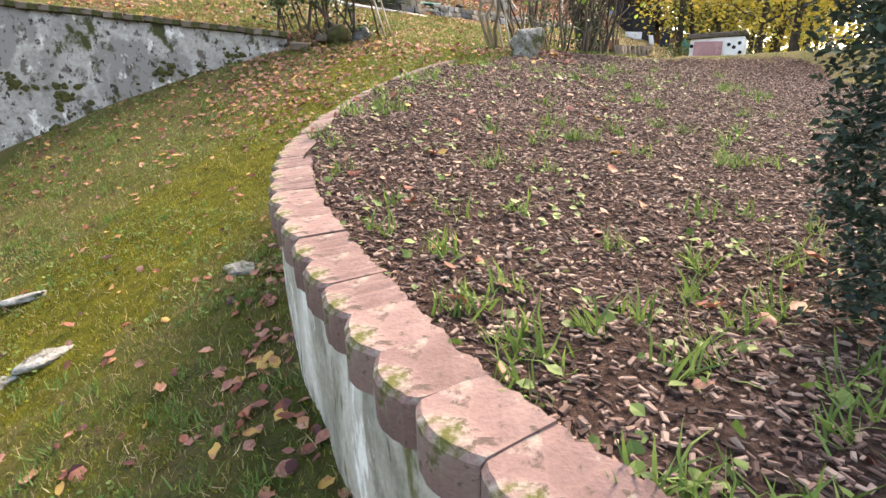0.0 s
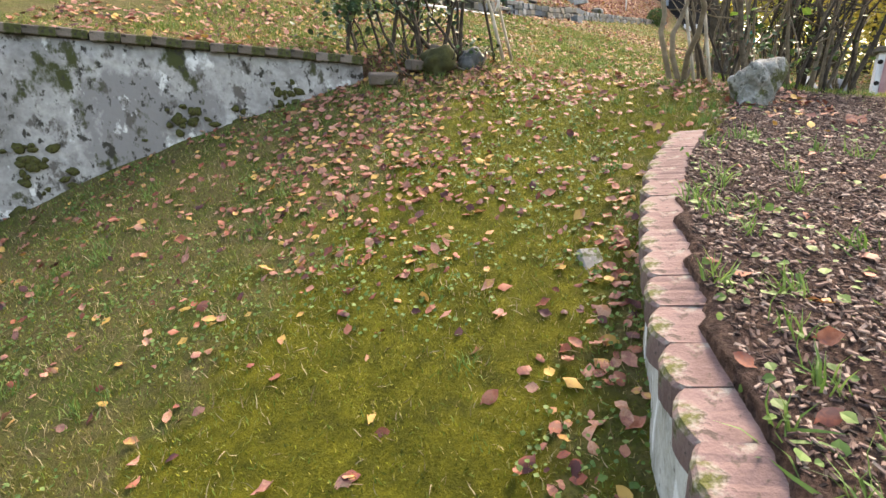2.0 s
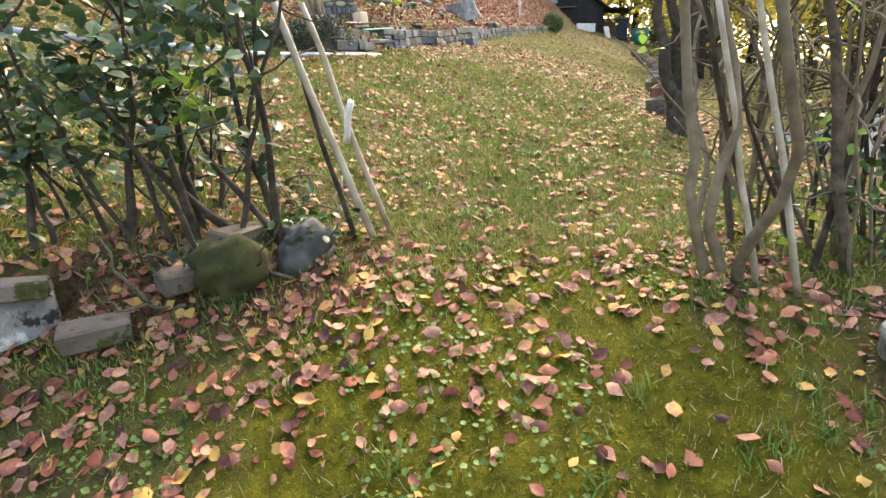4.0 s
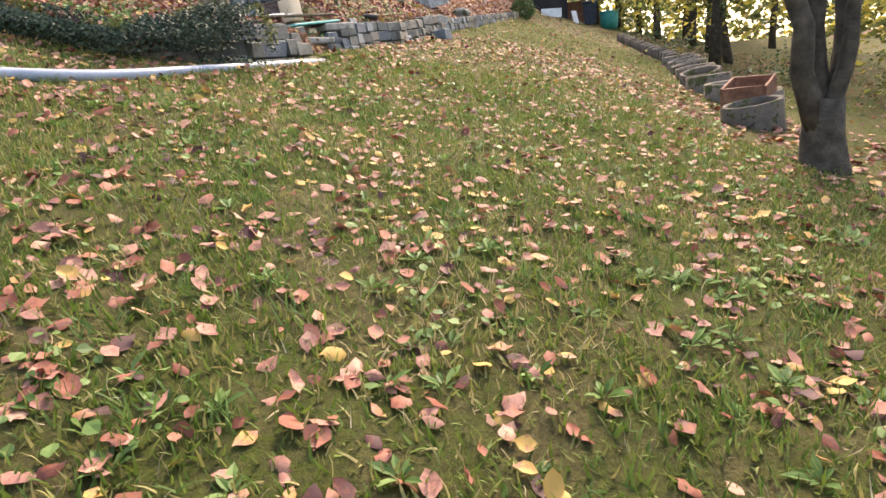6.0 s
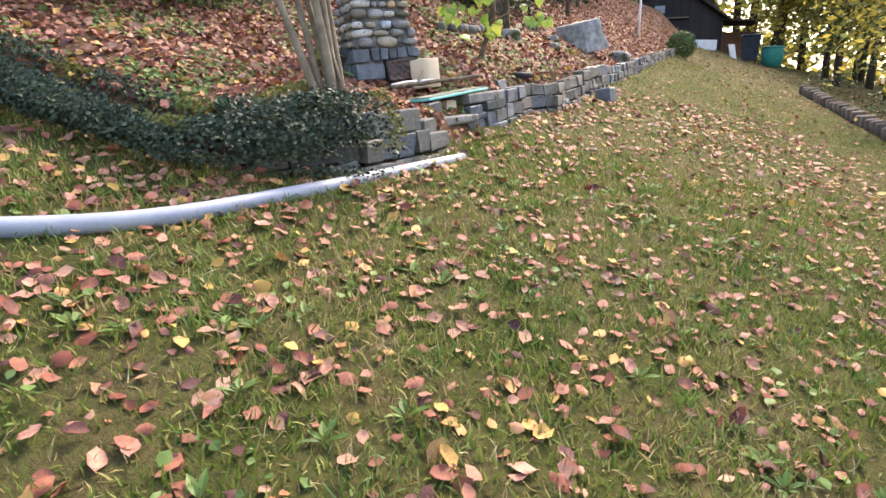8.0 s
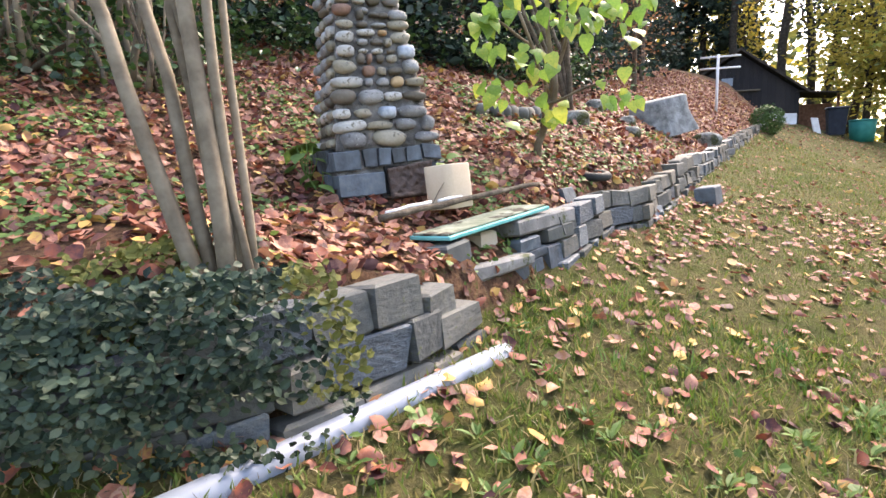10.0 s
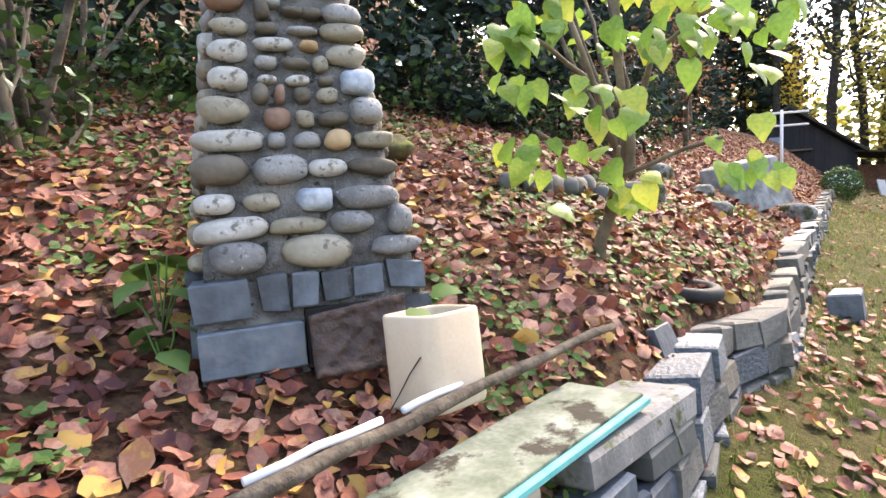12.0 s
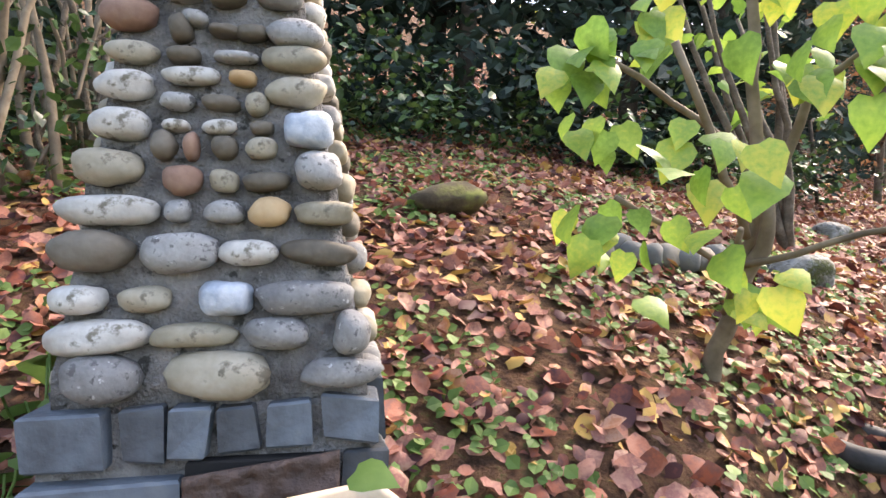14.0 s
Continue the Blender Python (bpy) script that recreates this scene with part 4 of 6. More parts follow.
# stump, mid-bank stones, white rock
stump = thing("tree_stump", pose(1.75, 18.3, 4.55, 4, -6, 20), "weathered grey tree stump on the leafy bank", "tree stump")
v, f = [], []
for i, (z, k) in enumerate(((-0.15, 1.25), (0.0, 1.1), (0.12, 1.0), (0.30, 0.97), (0.31, 0.93))):
    for j in range(40):
        a = 2 * math.pi * j / 40
        r = k * (0.30 + 0.03 * noise.noise(Vector((math.cos(a) * 2, math.sin(a) * 2, z))) + 0.012 * math.sin(a * 19))
        v.append((r * math.cos(a) * 1.3, r * math.sin(a), z))
f = [(i * 40 + j, i * 40 + (j + 1) % 40, (i + 1) * 40 + (j + 1) % 40, (i + 1) * 40 + j) for i in range(4) for j in range(40)] + [tuple(range(160, 200))]
put("bark", Geo().add(v, f), mat("weathered grey stump wood", [(0.10, 0.10, 0.10), (0.22, 0.22, 0.21), (0.34, 0.34, 0.33)], 10.0, 0.9, 0.8, 50), stump)
for i in range(9):
    x = -0.46 + 0.065 * i
    y = 15.33 + 0.05 * i + rng.normal(0, 0.03)
    tagged(put("edging_rock", stone_geo(0.13, 0.10, 0.12, 40 + i, 2, 3.2, 0.1), M_FIELD, m=pose(x, y, ground_z(x, y) + 0.03, rng.normal(0, 8), rng.normal(0, 8), rng.uniform(0, 90))), "grey rough stone in a short row on the bank", "stone", "stones on the bank")
for x, y, w in ((1.17, 17.5, 0.22), (0.35, 16.0, 0.28), (1.0, 16.6, 0.2), (2.6, 19.2, 0.4), (0.9, 17.9, 0.3)):
    tagged(put("bank_rock", stone_geo(w, w * 0.8, w * 0.7, x * 9, 3, 2.8, 0.14), M_ROCK, m=pose(x, y, ground_z(x, y) + 0.03, 5, 8, x * 50)), "pale rough rock half sunk in the leafy bank", "rock", "rocks on the bank")
tagged(put("mossy_stump", stone_geo(0.34, 0.30, 0.18, 5.5, 3, 2.2, 0.25), mat("mossy rotten wood", [(0.03, 0.022, 0.016), (0.07, 0.055, 0.03), (0.12, 0.13, 0.03)], 9.0, 0.95, 0.9, 60), m=pose(-1.15, 15.35, 5.02)), "low mossy rotten stump among leaves", "stump")

# ---- things round the pass ----
tagged(put("boulder", stone_geo(0.36, 0.30, 0.38, 2.2, 4, 3.2, 0.32), M_ROCK, m=FIRST @ pose(1.13, 7.30, 2.02, 8, -6, 30)), "pale grey boulder with moss beside the shrub", "rock")
tagged(put("loose_paver", block_geo(0.12, 0.30, 0.07, 0.006, 0.004), M_CONCG, m=FIRST @ pose(-0.62, 5.24, 1.20, 38, 6, 12), smooth=False), "grey concrete paver leaning against the bed wall", "paver")
for x, y, r, w, mtl, dz in ((-1.95, 8.06, 20, 0.26, M_COPING, 0.04), (-1.62, 8.28, 35, 0.24, M_COPING, 0.05), (-1.38, 8.42, 60, 0.30, M_COPING, 0.12)):
    tagged(put("loose_brick", block_geo(w, 0.12, 0.10, 0.01, 0.006), mtl, m=FIRST @ pose(x, y, ground_first(x, y) + dz - 0.05, 10, 6, r), smooth=False), "mossy brick lying below the bush", "brick", "bricks at the pass")
tagged(put("mossy_rock", stone_geo(0.36, 0.30, 0.30, 8.8, 4, 3.0, 0.36), mat("moss over stone", [(0.018, 0.019, 0.009), (0.042, 0.042, 0.014), (0.08, 0.075, 0.022)], 6.0, 0.95, 0.9, 60), m=FIRST @ pose(-1.42, 8.30, 2.50, 0, 0, 30)), "moss-covered stone under the evergreen bush", "rock")
tagged(put("grey_rock", stone_geo(0.26, 0.2, 0.24, 3.3, 4, 3.2, 0.30), M_FIELD, m=FIRST @ pose(-1.12, 8.44, 2.52, 0, 10, 60)), "grey stone under the evergreen bush", "rock")

for x, y, w in ((-2.86, 3.26, 0.30), (-2.15, 2.42, 0.26), (-2.32, 2.28, 0.2), (-1.19, 2.81, 0.2)):
    tagged(put("path_stone", stone_geo(w * 1.15, w * 0.85, 0.05, x * 7, 3, 3.2, 0.26), M_ROCK, m=FIRST @ pose(x, y, ground_first(x, y) - 0.008, 2, 8, x * 60)), "flat grey stone showing through the mossy path", "stone", "path stones")

# ---- right edge of the lawn ----
def ring_geo(r, h, thick=0.05, n=24):
    v, f = [], []
    prof = [(r, -0.2), (r * 1.01, h), (r - thick * 0.3, h + 0.012), (r - thick, h), (r - thick, h - 0.08)]
    for a in np.linspace(0, 2 * math.pi, n, endpoint=False):
        k = 1 + 0.03 * math.cos(a * 12)
        v += [(q * k * math.cos(a), q * k * math.sin(a), z) for q, z in prof]
    for i in range(n):
        for j in range(4):
            a, b = i * 5 + j, ((i + 1) % n) * 5 + j
            f.append((a, b, b + 1, a + 1))
    return Geo().add(v, f)


ring_mesh = ring_geo(0.27, 0.20).mesh("planter_ring", M_COPING)
soil_mesh = stone_geo(0.50, 0.50, 0.22, 1.0, 2, 2, 0.08).mesh("soil", M_OLIVE)
rows_p = [(3.45, 11.5), (3.95, 12.1), (4.2, 12.9), (4.35, 13.5), (4.62, 14.05), (4.9, 14.6), (5.2, 15.2), (5.5, 15.8), (5.75, 16.4)]
for i, (x, y) in enumerate(rows_p):
    t_ob = thing("planter_ring", pose(x, y, ground_z(x, y) + 0.02, rng.normal(0, 3), rng.normal(0, 3), i * 40), "round weathered concrete planter ring with weeds", "planter", "planter rings")
    put("ring_wall", ring_mesh, M_COPING, t_ob)
    put("planting_soil", soil_mesh, M_OLIVE, t_ob)
post_mesh = tube_geo([(0, 0, -0.25), (0, 0, 0.2), (0, 0, 0.215)], [0.12, 0.115, 0.095], 10).mesh("palisade_post", M_COPING)
for i in range(24):
    k = i / 23
    x, y = 6.0 + 1.9 * k, 17.0 + 5.6 * k
    tagged(put("palisade_post", post_mesh, M_COPING, m=pose(x, y, ground_z(x, y) + rng.normal(0, 0.02), rng.normal(0, 3), rng.normal(0, 3), 0)), "short round concrete palisade along the lawn", "palisade", "palisade row")
crate = thing("wooden_crate", pose(3.75, 11.95, ground_z(3.75, 11.95) + 0.17, 4, -6, 40), "rust-brown open wooden crate on the planter rings", "crate")
for w, d, x, y in ((0.5, 0.03, 0, 0.2), (0.5, 0.03, 0, -0.2), (0.03, 0.37, 0.235, 0), (0.03, 0.37, -0.235, 0)):
    put("side_board", block_geo(w, d, 0.2, 0.004, 0.003), M_RUST, crate, m=pose(x, y, 0), smooth=False)
put("floor_board", block_geo(0.44, 0.37, 0.02, 0.003, 0), M_RUST, crate, m=pose(0, 0, 0), smooth=False)
hive = thing("white_box", pose(5.3, 9.45, ground_z(5.3, 9.45) - 0.02) @ UPRIGHT @ pose(0, 0, 0, 0, 0, -28), "white box with dark holes and a pink panel", "box")
put("box_body", block_geo(0.95, 0.6, 0.74, 0.012, 0.004), M_WHITE, hive, smooth=False)
put("roof_sheet", block_geo(1.05, 0.7, 0.09, 0.015, 0.01), M_COPING, hive, m=pose(0, 0, 0.741), smooth=False)
put("panel", block_geo(0.50, 0.02, 0.64, 0.004, 0.004), M_PANEL, hive, "dull pink panel", m=pose(-0.16, -0.315, 0.03, 4, 2, 0), smooth=False)
# black discs on the uncut front paint the dark inside the holes
hole_shade = tube_geo([(0, 0.0, 0), (0, -0.006, 0)], 0.035, 10).mesh("hole_shade", M_BLACK)
for x, z in ((0.22, 0.60), (0.31, 0.55), (0.40, 0.62), (0.20, 0.33), (0.33, 0.30), (0.42, 0.45), (0.18, 0.12), (0.36, 0.10), (-0.44, 0.6), (-0.44, 0.3)):
    put("hole_shade", hole_shade, M_BLACK, hive, m=pose(x, -0.302, z))
for x, y, r, s in ((4.55, 9.7, 20, 0.36), (4.75, 9.95, 60, 0.3), (4.35, 10.2, 35, 0.28)):
    tagged(put("dark_slab", block_geo(s, 0.06, s * 0.9, 0.01, 0.006), M_SLATE, m=pose(x, y, ground_z(x, y) - 0.03, -35, 0, r), smooth=False), "dark slab leaning in a heap beside the box", "slab", "slab heap")

# ---- shed, bins, pole, ball bush ----
shed = thing("garden_shed", pose(10.0, 36.4, 4.35) @ UPRIGHT @ pose(0, 0, 0, 0, 0, -16) @ Matrix.Diagonal((0.86, 1, 1, 1)), "dark-stained wooden garden shed with a low gabled roof", "shed")
v, f = [], []
outline = [(-2.6, 0), (2.4, 0), (2.4, 1.7), (-0.2, 3.35), (-2.6, 2.0)]
for y in (0, 3.6):
    v += [(x, y, z) for x, z in outline]
f = [(0, 1, 2, 3, 4), (9, 8, 7, 6, 5)] + [((j + 1) % 5, j, j + 5, (j + 1) % 5 + 5) for j in range(5)]
put("shed_wall", Geo().add(v, f), M_WOODDARK, shed, smooth=False)
plank = block_geo(0.19, 0.03, 1, 0.004, 0.0).mesh("plank", M_WOODDARK, False)
for i in range(25):
    x = -2.5 + i * 0.2
    h = (1.7 + (2.4 - x) * 0.635) if x > -0.2 else (2.0 + (x + 2.6) * 0.5625)
    put("plank", plank, M_WOODDARK, shed, m=pose(x, -0.02, 0.02) @ Matrix.Diagonal((1, 1, h - 0.08, 1)))
for sx, ang, ln in ((1.2, 32.4, 3.5), (-1.55, -29.3, 3.2)):
    put("roof_slope", block_geo(ln, 4.2, 0.09, 0.01, 0.0), M_ROOF, shed, m=pose(sx, 1.7, 2.52 if sx > 0 else 2.70, 0, ang, 0), smooth=False)
put("window_frame", block_geo(0.62, 0.05, 0.42, 0.01, 0), M_WOODDARK, shed, m=pose(-0.75, -0.05, 2.0), smooth=False)
put("window_pane", block_geo(0.50, 0.02, 0.32, 0.003, 0), M_PIPE, shed, "pale blue pane", m=pose(-0.75, -0.08, 2.05), smooth=False)
put("shelf_rail", block_geo(2.6, 0.12, 0.07, 0.01, 0), M_STEM, shed, m=pose(-0.6, -0.12, 1.78), smooth=False)
put("bench_board", block_geo(1.7, 0.3, 0.10, 0.01, 0), M_RUST, shed, m=pose(-0.5, -0.2, 1.05), smooth=False)
put("lean_to_roof", block_geo(1.9, 2.0, 0.07, 0.01, 0), M_ROOF, shed, m=pose(3.2, 0.8, 1.55, 0, 4, 0), smooth=False)
put("lean_to_post", block_geo(0.1, 0.1, 1.55, 0.01, 0), M_RUST, shed, m=pose(4.0, 0.1, 0), smooth=False)
put("lean_to_wall", block_geo(1.5, 0.1, 1.2, 0.01, 0), M_RUST, shed, m=pose(3.2, 0.9, 0), smooth=False)
wb = thing("wheelie_bin", pose(11.65, 32.6, ground_z(11.65, 32.6)) @ UPRIGHT @ pose(0, 0, 0, 0, 0, -20), "dark blue plastic wheelie bin beside the shed", "bin")
v = [(sx * k, sy * k * 1.1, z) for k, z in ((0.24, 0.05), (0.30, 0.95)) for sx, sy in ((-1, -1), (1, -1), (1, 1), (-1, 1))]
put("bin_body", Geo().add(v, [(3, 2, 1, 0), (4, 5, 6, 7)] + [(j, (j + 1) % 4, (j + 1) % 4 + 4, j + 4) for j in range(4)]), M_BIN, wb, smooth=False)
put("lid", block_geo(0.66, 0.72, 0.09, 0.03, 0), M_BIN, wb, m=pose(0, 0, 0.95, 3, 0, 0))
for sx in (-0.26, 0.26):
    put("wheel", tube_geo([(sx - 0.03, 0.3, 0.1), (sx + 0.03, 0.3, 0.1)], 0.1, 14), M_RUBBER, wb)
tub = thing("rain_barrel", pose(12.75, 33.0, ground_z(12.75, 33.0)) @ UPRIGHT, "teal plastic tub beside the bin", "tub")
put("tub_body", tube_geo([(0, 0, 0), (0, 0, 0.4), (0, 0, 0.78), (0, 0, 0.8)], [0.36, 0.41, 0.43, 0.40], 18), M_BINTEAL, tub)
put("rim", tube_geo([(0, 0, 0.74), (0, 0, 0.79)], [0.455, 0.455], 18), M_BINTEAL, tub)
for x, y, w, h, r in ((10.75, 32.0, 0.28, 0.6, 20), (9.9, 32.6, 0.9, 0.4, -8)):
    tagged(put("white_board", block_geo(w, 0.05, h, 0.01, 0.01), M_WHITE, m=pose(x, y, ground_z(x, y) - 0.03, -14, 8, r), smooth=False), "white painted board leaning by the shed", "board", "white boards")
cross = thing("washing_pole", pose(4.6, 24.3, ground_z(4.6, 24.3) - 0.3) @ UPRIGHT, "white washing line pole with cross arms", "pole")
put("pole", tube_geo([(0, 0, 0), (0, 0, 1.55)], 0.03, 10), M_WHITE, cross)
for z in (1.5, 1.25):
    put("arm", tube_geo([(-0.35, 0.1, z), (0.45, -0.1, z)], 0.022, 8), M_WHITE, cross)

# ---- plants ----
LEAF_V = np.array([(0, 0, 0), (0.30, 0.30, 0.06), (0.62, 0.34, 0.07), (1, 0.0, -0.04), (0.62, -0.34, 0.05), (0.30, -0.30, 0.08), (0.35, 0, 0), (0.68, 0, 0.0)])
LEAF_F = [(0, 6, 1), (1, 6, 7, 2), (2, 7, 3), (0, 5, 6), (5, 4, 7, 6), (4, 3, 7)]
QUAD_V = np.array([(0, 0, 0), (0.5, 0.28, 0.06), (1, 0, 0), (0.5, -0.28, 0.06)])
QUAD_F = [(0, 3, 2, 1)]
HEART_V = np.array([(0, 0, 0), (-0.08, 0.22, -0.03), (0.12, 0.42, -0.03), (0.42, 0.40, -0.02), (0.74, 0.20, -0.06), (1.04, 0.0, -0.17), (0.74, -0.20, -0.06), (0.42, -0.40, -0.02), (0.12, -0.42, -0.03), (-0.08, -0.22, -0.03), (0.3, 0, 0.05), (0.65, 0, 0.0)])
HEART_F = [(0, 10, 2, 1), (2, 10, 3), (3, 10, 11, 4), (4, 11, 5), (0, 9, 8, 10), (8, 7, 10), (7, 6, 11, 10), (6, 5, 11)]


def rand_dirs(n, up=0.0):
    d = rng.normal(0, 1, (n, 3))
    d[:, 2] = np.abs(d[:, 2]) + up if up else d[:, 2]
    return d / np.linalg.norm(d, axis=1, keepdims=True)


def foliage(name, centres, spread, per, size, material, parent, up=0.3, v=QUAD_V, f=QUAD_F, label=""):
    """Clumps of leaves about the centres, one mesh."""
    c = np.repeat(np.asarray(centres, float), per, 0)
    p = c + rng.normal(0, 1, c.shape) * np.asarray(spread)
    m = frames(p, rand_dirs(len(p), up), rng.uniform(0, 6.28, len(p)), size * rng.uniform(0.6, 1.25, len(p)))
    return tagged(put(name, stuff_mesh(name, [(v, f, m)], material, False), material, parent, label), kind="stuff")


def limbs(base, top, r, n_limb, reach, rise, material, parent, crook=0.05, twigs=3, tip=0.3):
    """Trunk and limbs as parts; returns the twig ends."""
    base, top = np.asarray(base, float), np.asarray(top, float)
    tr = wiggle(base, top, 9, crook)
    put("trunk", tube_geo(tr, np.linspace(r, r * 0.45, 9), 10), material, parent)
    ends = [tr[-1]]
    for i in range(n_limb):
        k = int(rng.integers(3, 9))
        a = rng.uniform(0, 6.28)
        e = tr[k] + np.array([math.cos(a) * reach, math.sin(a) * reach, rise]) * rng.uniform(0.6, 1.2)
        lm = wiggle(tr[k], e, 7, crook * 0.7)
        g = tube_geo(lm, np.linspace(r * 0.42, r * 0.12, 7), 7)
        ends.append(lm[-1])
        for _ in range(twigs):
            q = int(rng.integers(2, 7))
            e2 = lm[q] + rng.normal(0, 1, 3) * reach * tip
            tw = wiggle(lm[q], e2, 5, crook * 0.4)
            tube_geo(tw, np.linspace(r * 0.16, r * 0.05, 5), 5, g)
            ends.append(tw[-1])
        put("limb", g, material, parent)
    return np.array(ends)


def tree(x, y, h, r, leafm, bark, size, per, label, reach=1.2, group="", low=0.35, n_limb=9, spread=0.45, z=None):
    z = ground_z(x, y) - 0.1 if z is None else z
    t = thing("tree", pose(x, y, z) @ UPRIGHT, label, "tree", group)
    ends = limbs((0, 0, 0), (rng.normal(0, 0.3), rng.normal(0, 0.3), h), r, n_limb, reach, h * 0.16, bark, t, h * 0.008)
    ends = ends[ends[:, 2] > h * low * 0.6]
    if per:
        foliage("crown", ends, (spread * 1.2, spread * 1.2, spread * 0.8), per, size, leafm, t)
    return t


def conifer(x, y, h, w, label, group="", per=10, size=0.12, lowest=0.05):
    z = ground_z(x, y) - 0.1
    t = thing("conifer", pose(x, y, z) @ UPRIGHT, label, "conifer", group)
    put("trunk", tube_geo([(0, 0, 0), (0, 0, h * 0.5), (0, 0, h)], [0.03 * h ** 0.8, 0.02 * h ** 0.8, 0.01], 8), M_DARKBARK, t)
    c = []
    for i in range(int(h * 22)):
        k = rng.uniform(lowest, 1) ** 0.9
        a = rng.uniform(0, 6.28)
        rr = w * (1 - k) ** 0.8 * rng.uniform(0.35, 1.0) + 0.05
        c.append((rr * math.cos(a), rr * math.sin(a), h * k - rr * 0.25))
    foliage("needle_spray", c, (0.14, 0.14, 0.07), per, size, M_CONIFER, t, 0.1)
    return t


# evergreen bush beside the pass, with sticks and brambles
bush = thing("evergreen_bush", FIRST @ pose(-1.6, 8.55, 2.62), "dark leggy evergreen bush with glossy leaves and bare stems", "bush")
ends = []
for i in range(20):
    b = np.array([rng.uniform(-0.75, 0.55), rng.uniform(-0.12, 0.3), -0.1])
    e = b + np.array([rng.normal(-0.1, 0.3), rng.normal(0, 0.2), rng.uniform(0.8, 1.6)])
    st = wiggle(b, e, 9, 0.02)
    g = tube_geo(st, np.linspace(rng.uniform(0.012, 0.03), 0.006, 9), 7)
    ends += [st[-1], st[-3], st[-2]]
    for _ in range(4):
        q = int(rng.integers(3, 9))
        tw = wiggle(st[q], st[q] + rng.normal(0, 0.2, 3) + np.array([0, 0, 0.1]), 5, 0.01)
        tube_geo(tw, np.linspace(0.007, 0.002, 5), 5, g)
        ends.append(tw[-1])
    put("stem", g, M_DARKBARK, bush)
foliage("foliage", [e for e in ends if e[2] > 0.25 and e[0] < 0.5], (0.10, 0.10, 0.09), 13, 0.075, M_EVER, bush, 0.4, LEAF_V, LEAF_F)
foliage("foliage", [(0.15, -0.1, 0.62), (0.2, -0.1, 0.66), (0.1, -0.15, 0.70)], (0.05, 0.05, 0.05), 7, 0.085, M_LILAC, bush, 0.4, LEAF_V, LEAF_F, "fresh yellow-green shoots")
foliage("ground_ivy", [(rng.uniform(-0.8, 0.7), rng.uniform(-0.25, 0.25), 0.0) for _ in range(40)], (0.09, 0.09, 0.04), 9, 0.05, M_IVY, bush, 0.8, LEAF_V, LEAF_F)
for a, b, r, mtl in (((-0.77, 8.53, 2.5), (-0.98, 8.42, 3.62), 0.019, M_PALE), ((-0.68, 8.62, 2.5), (-0.88, 8.45, 3.6), 0.016, M_PALE), ((-0.86, 8.56, 2.5), (-0.98, 8.45, 3.7), 0.014, M_DARKBARK), ((-0.80, 8.50, 2.98), (-0.74, 8.40, 3.16), 0.018, M_WHITE)):
    tagged(put("leaning_stick", tube_geo(wiggle(a, b, 6, 0.008), np.linspace(r, r * 0.85, 6), 8), mtl, m=FIRST), "peeled pale stick leaning beside the evergreen bush", "stick", "sticks at the pass")
for i in range(14):
    a = np.array([rng.uniform(-1.9, -1.0), rng.uniform(8.2, 8.6), 0])
    a[2] = ground_first(a[0], a[1])
    b = a + np.array([rng.normal(0.0, 0.25), rng.normal(-0.05, 0.15), rng.uniform(0.05, 0.4)])
    tagged(put("bare_branch", tube_geo(wiggle(a, b, 8, 0.025), np.linspace(0.011, 0.003, 8), 6), M_BARK if i % 3 else M_DARKBARK, m=FIRST), "thin bare crooked branch below the bush", "branch", "bare branches")

for i in range(14):
    a = np.array([rng.uniform(-1.25, -0.85), rng.uniform(6.5, 7.15), 0])
    a[2] = ground_z(a[0], a[1])
    b = a + np.array([rng.normal(0, 0.22), rng.normal(0.05, 0.22), 0.03])
    st = wiggle(a, b, 8, 0.02)
    st[:, 2] = height(st[:, 0], st[:, 1]) + 0.015 + rng.uniform(0.03, 0.14) * np.sin(np.linspace(0, math.pi, 8))
    tagged(put("bramble_runner", tube_geo(st, np.linspace(0.008, 0.003, 8), 6), M_STEM), "thin bare runner arching over the leaves", "branch", "bramble runners")

# tangled shrub on the other side of the pass, with two white poles
shrub = thing("tangled_shrub", FIRST @ pose(1.75, 8.35, 2.0) @ UPRIGHT, "tangled leafless shrub of many brown stems", "shrub")
ends = []
for i in range(52):
    b = np.array([rng.uniform(-0.75, 0.8), rng.uniform(-0.5, 0.6), -0.1])
    e = b * 1.2 + np.array([rng.normal(0, 0.28), rng.normal(0, 0.28), rng.uniform(1.3, 2.2)])
    st = wiggle(b, e, 10, 0.03)
    big = rng.uniform(0.012, 0.032) if i < 12 else rng.uniform(0.008, 0.02)
    g = tube_geo(st, np.linspace(big, big * 0.4, 10), 7)
    for _ in range(5):
        q = int(rng.integers(2, 10))
        tw = wiggle(st[q], st[q] + rng.normal(0, 0.28, 3) + np.array([0, 0, 0.15]), 6, 0.02)
        tube_geo(tw, np.linspace(0.009, 0.003, 6), 5, g)
        ends.append(tw[-1])
    put("stem", g, (M_DARKBARK, M_BARK, M_STEM)[i % 3], shrub)
sel = [ends[i] for i in range(0, len(ends), 6)]
foliage("foliage", sel, (0.07, 0.07, 0.07), 3, 0.085, M_LILAC, shrub, 0.4, LEAF_V, LEAF_F)
foliage("ivy", [(rng.uniform(-0.6, 0.6), rng.uniform(-0.5, 0.3), rng.uniform(0, 0.5)) for _ in range(40)], (0.08, 0.08, 0.1), 8, 0.055, M_IVY, shrub, 0.4, LEAF_V, LEAF_F)
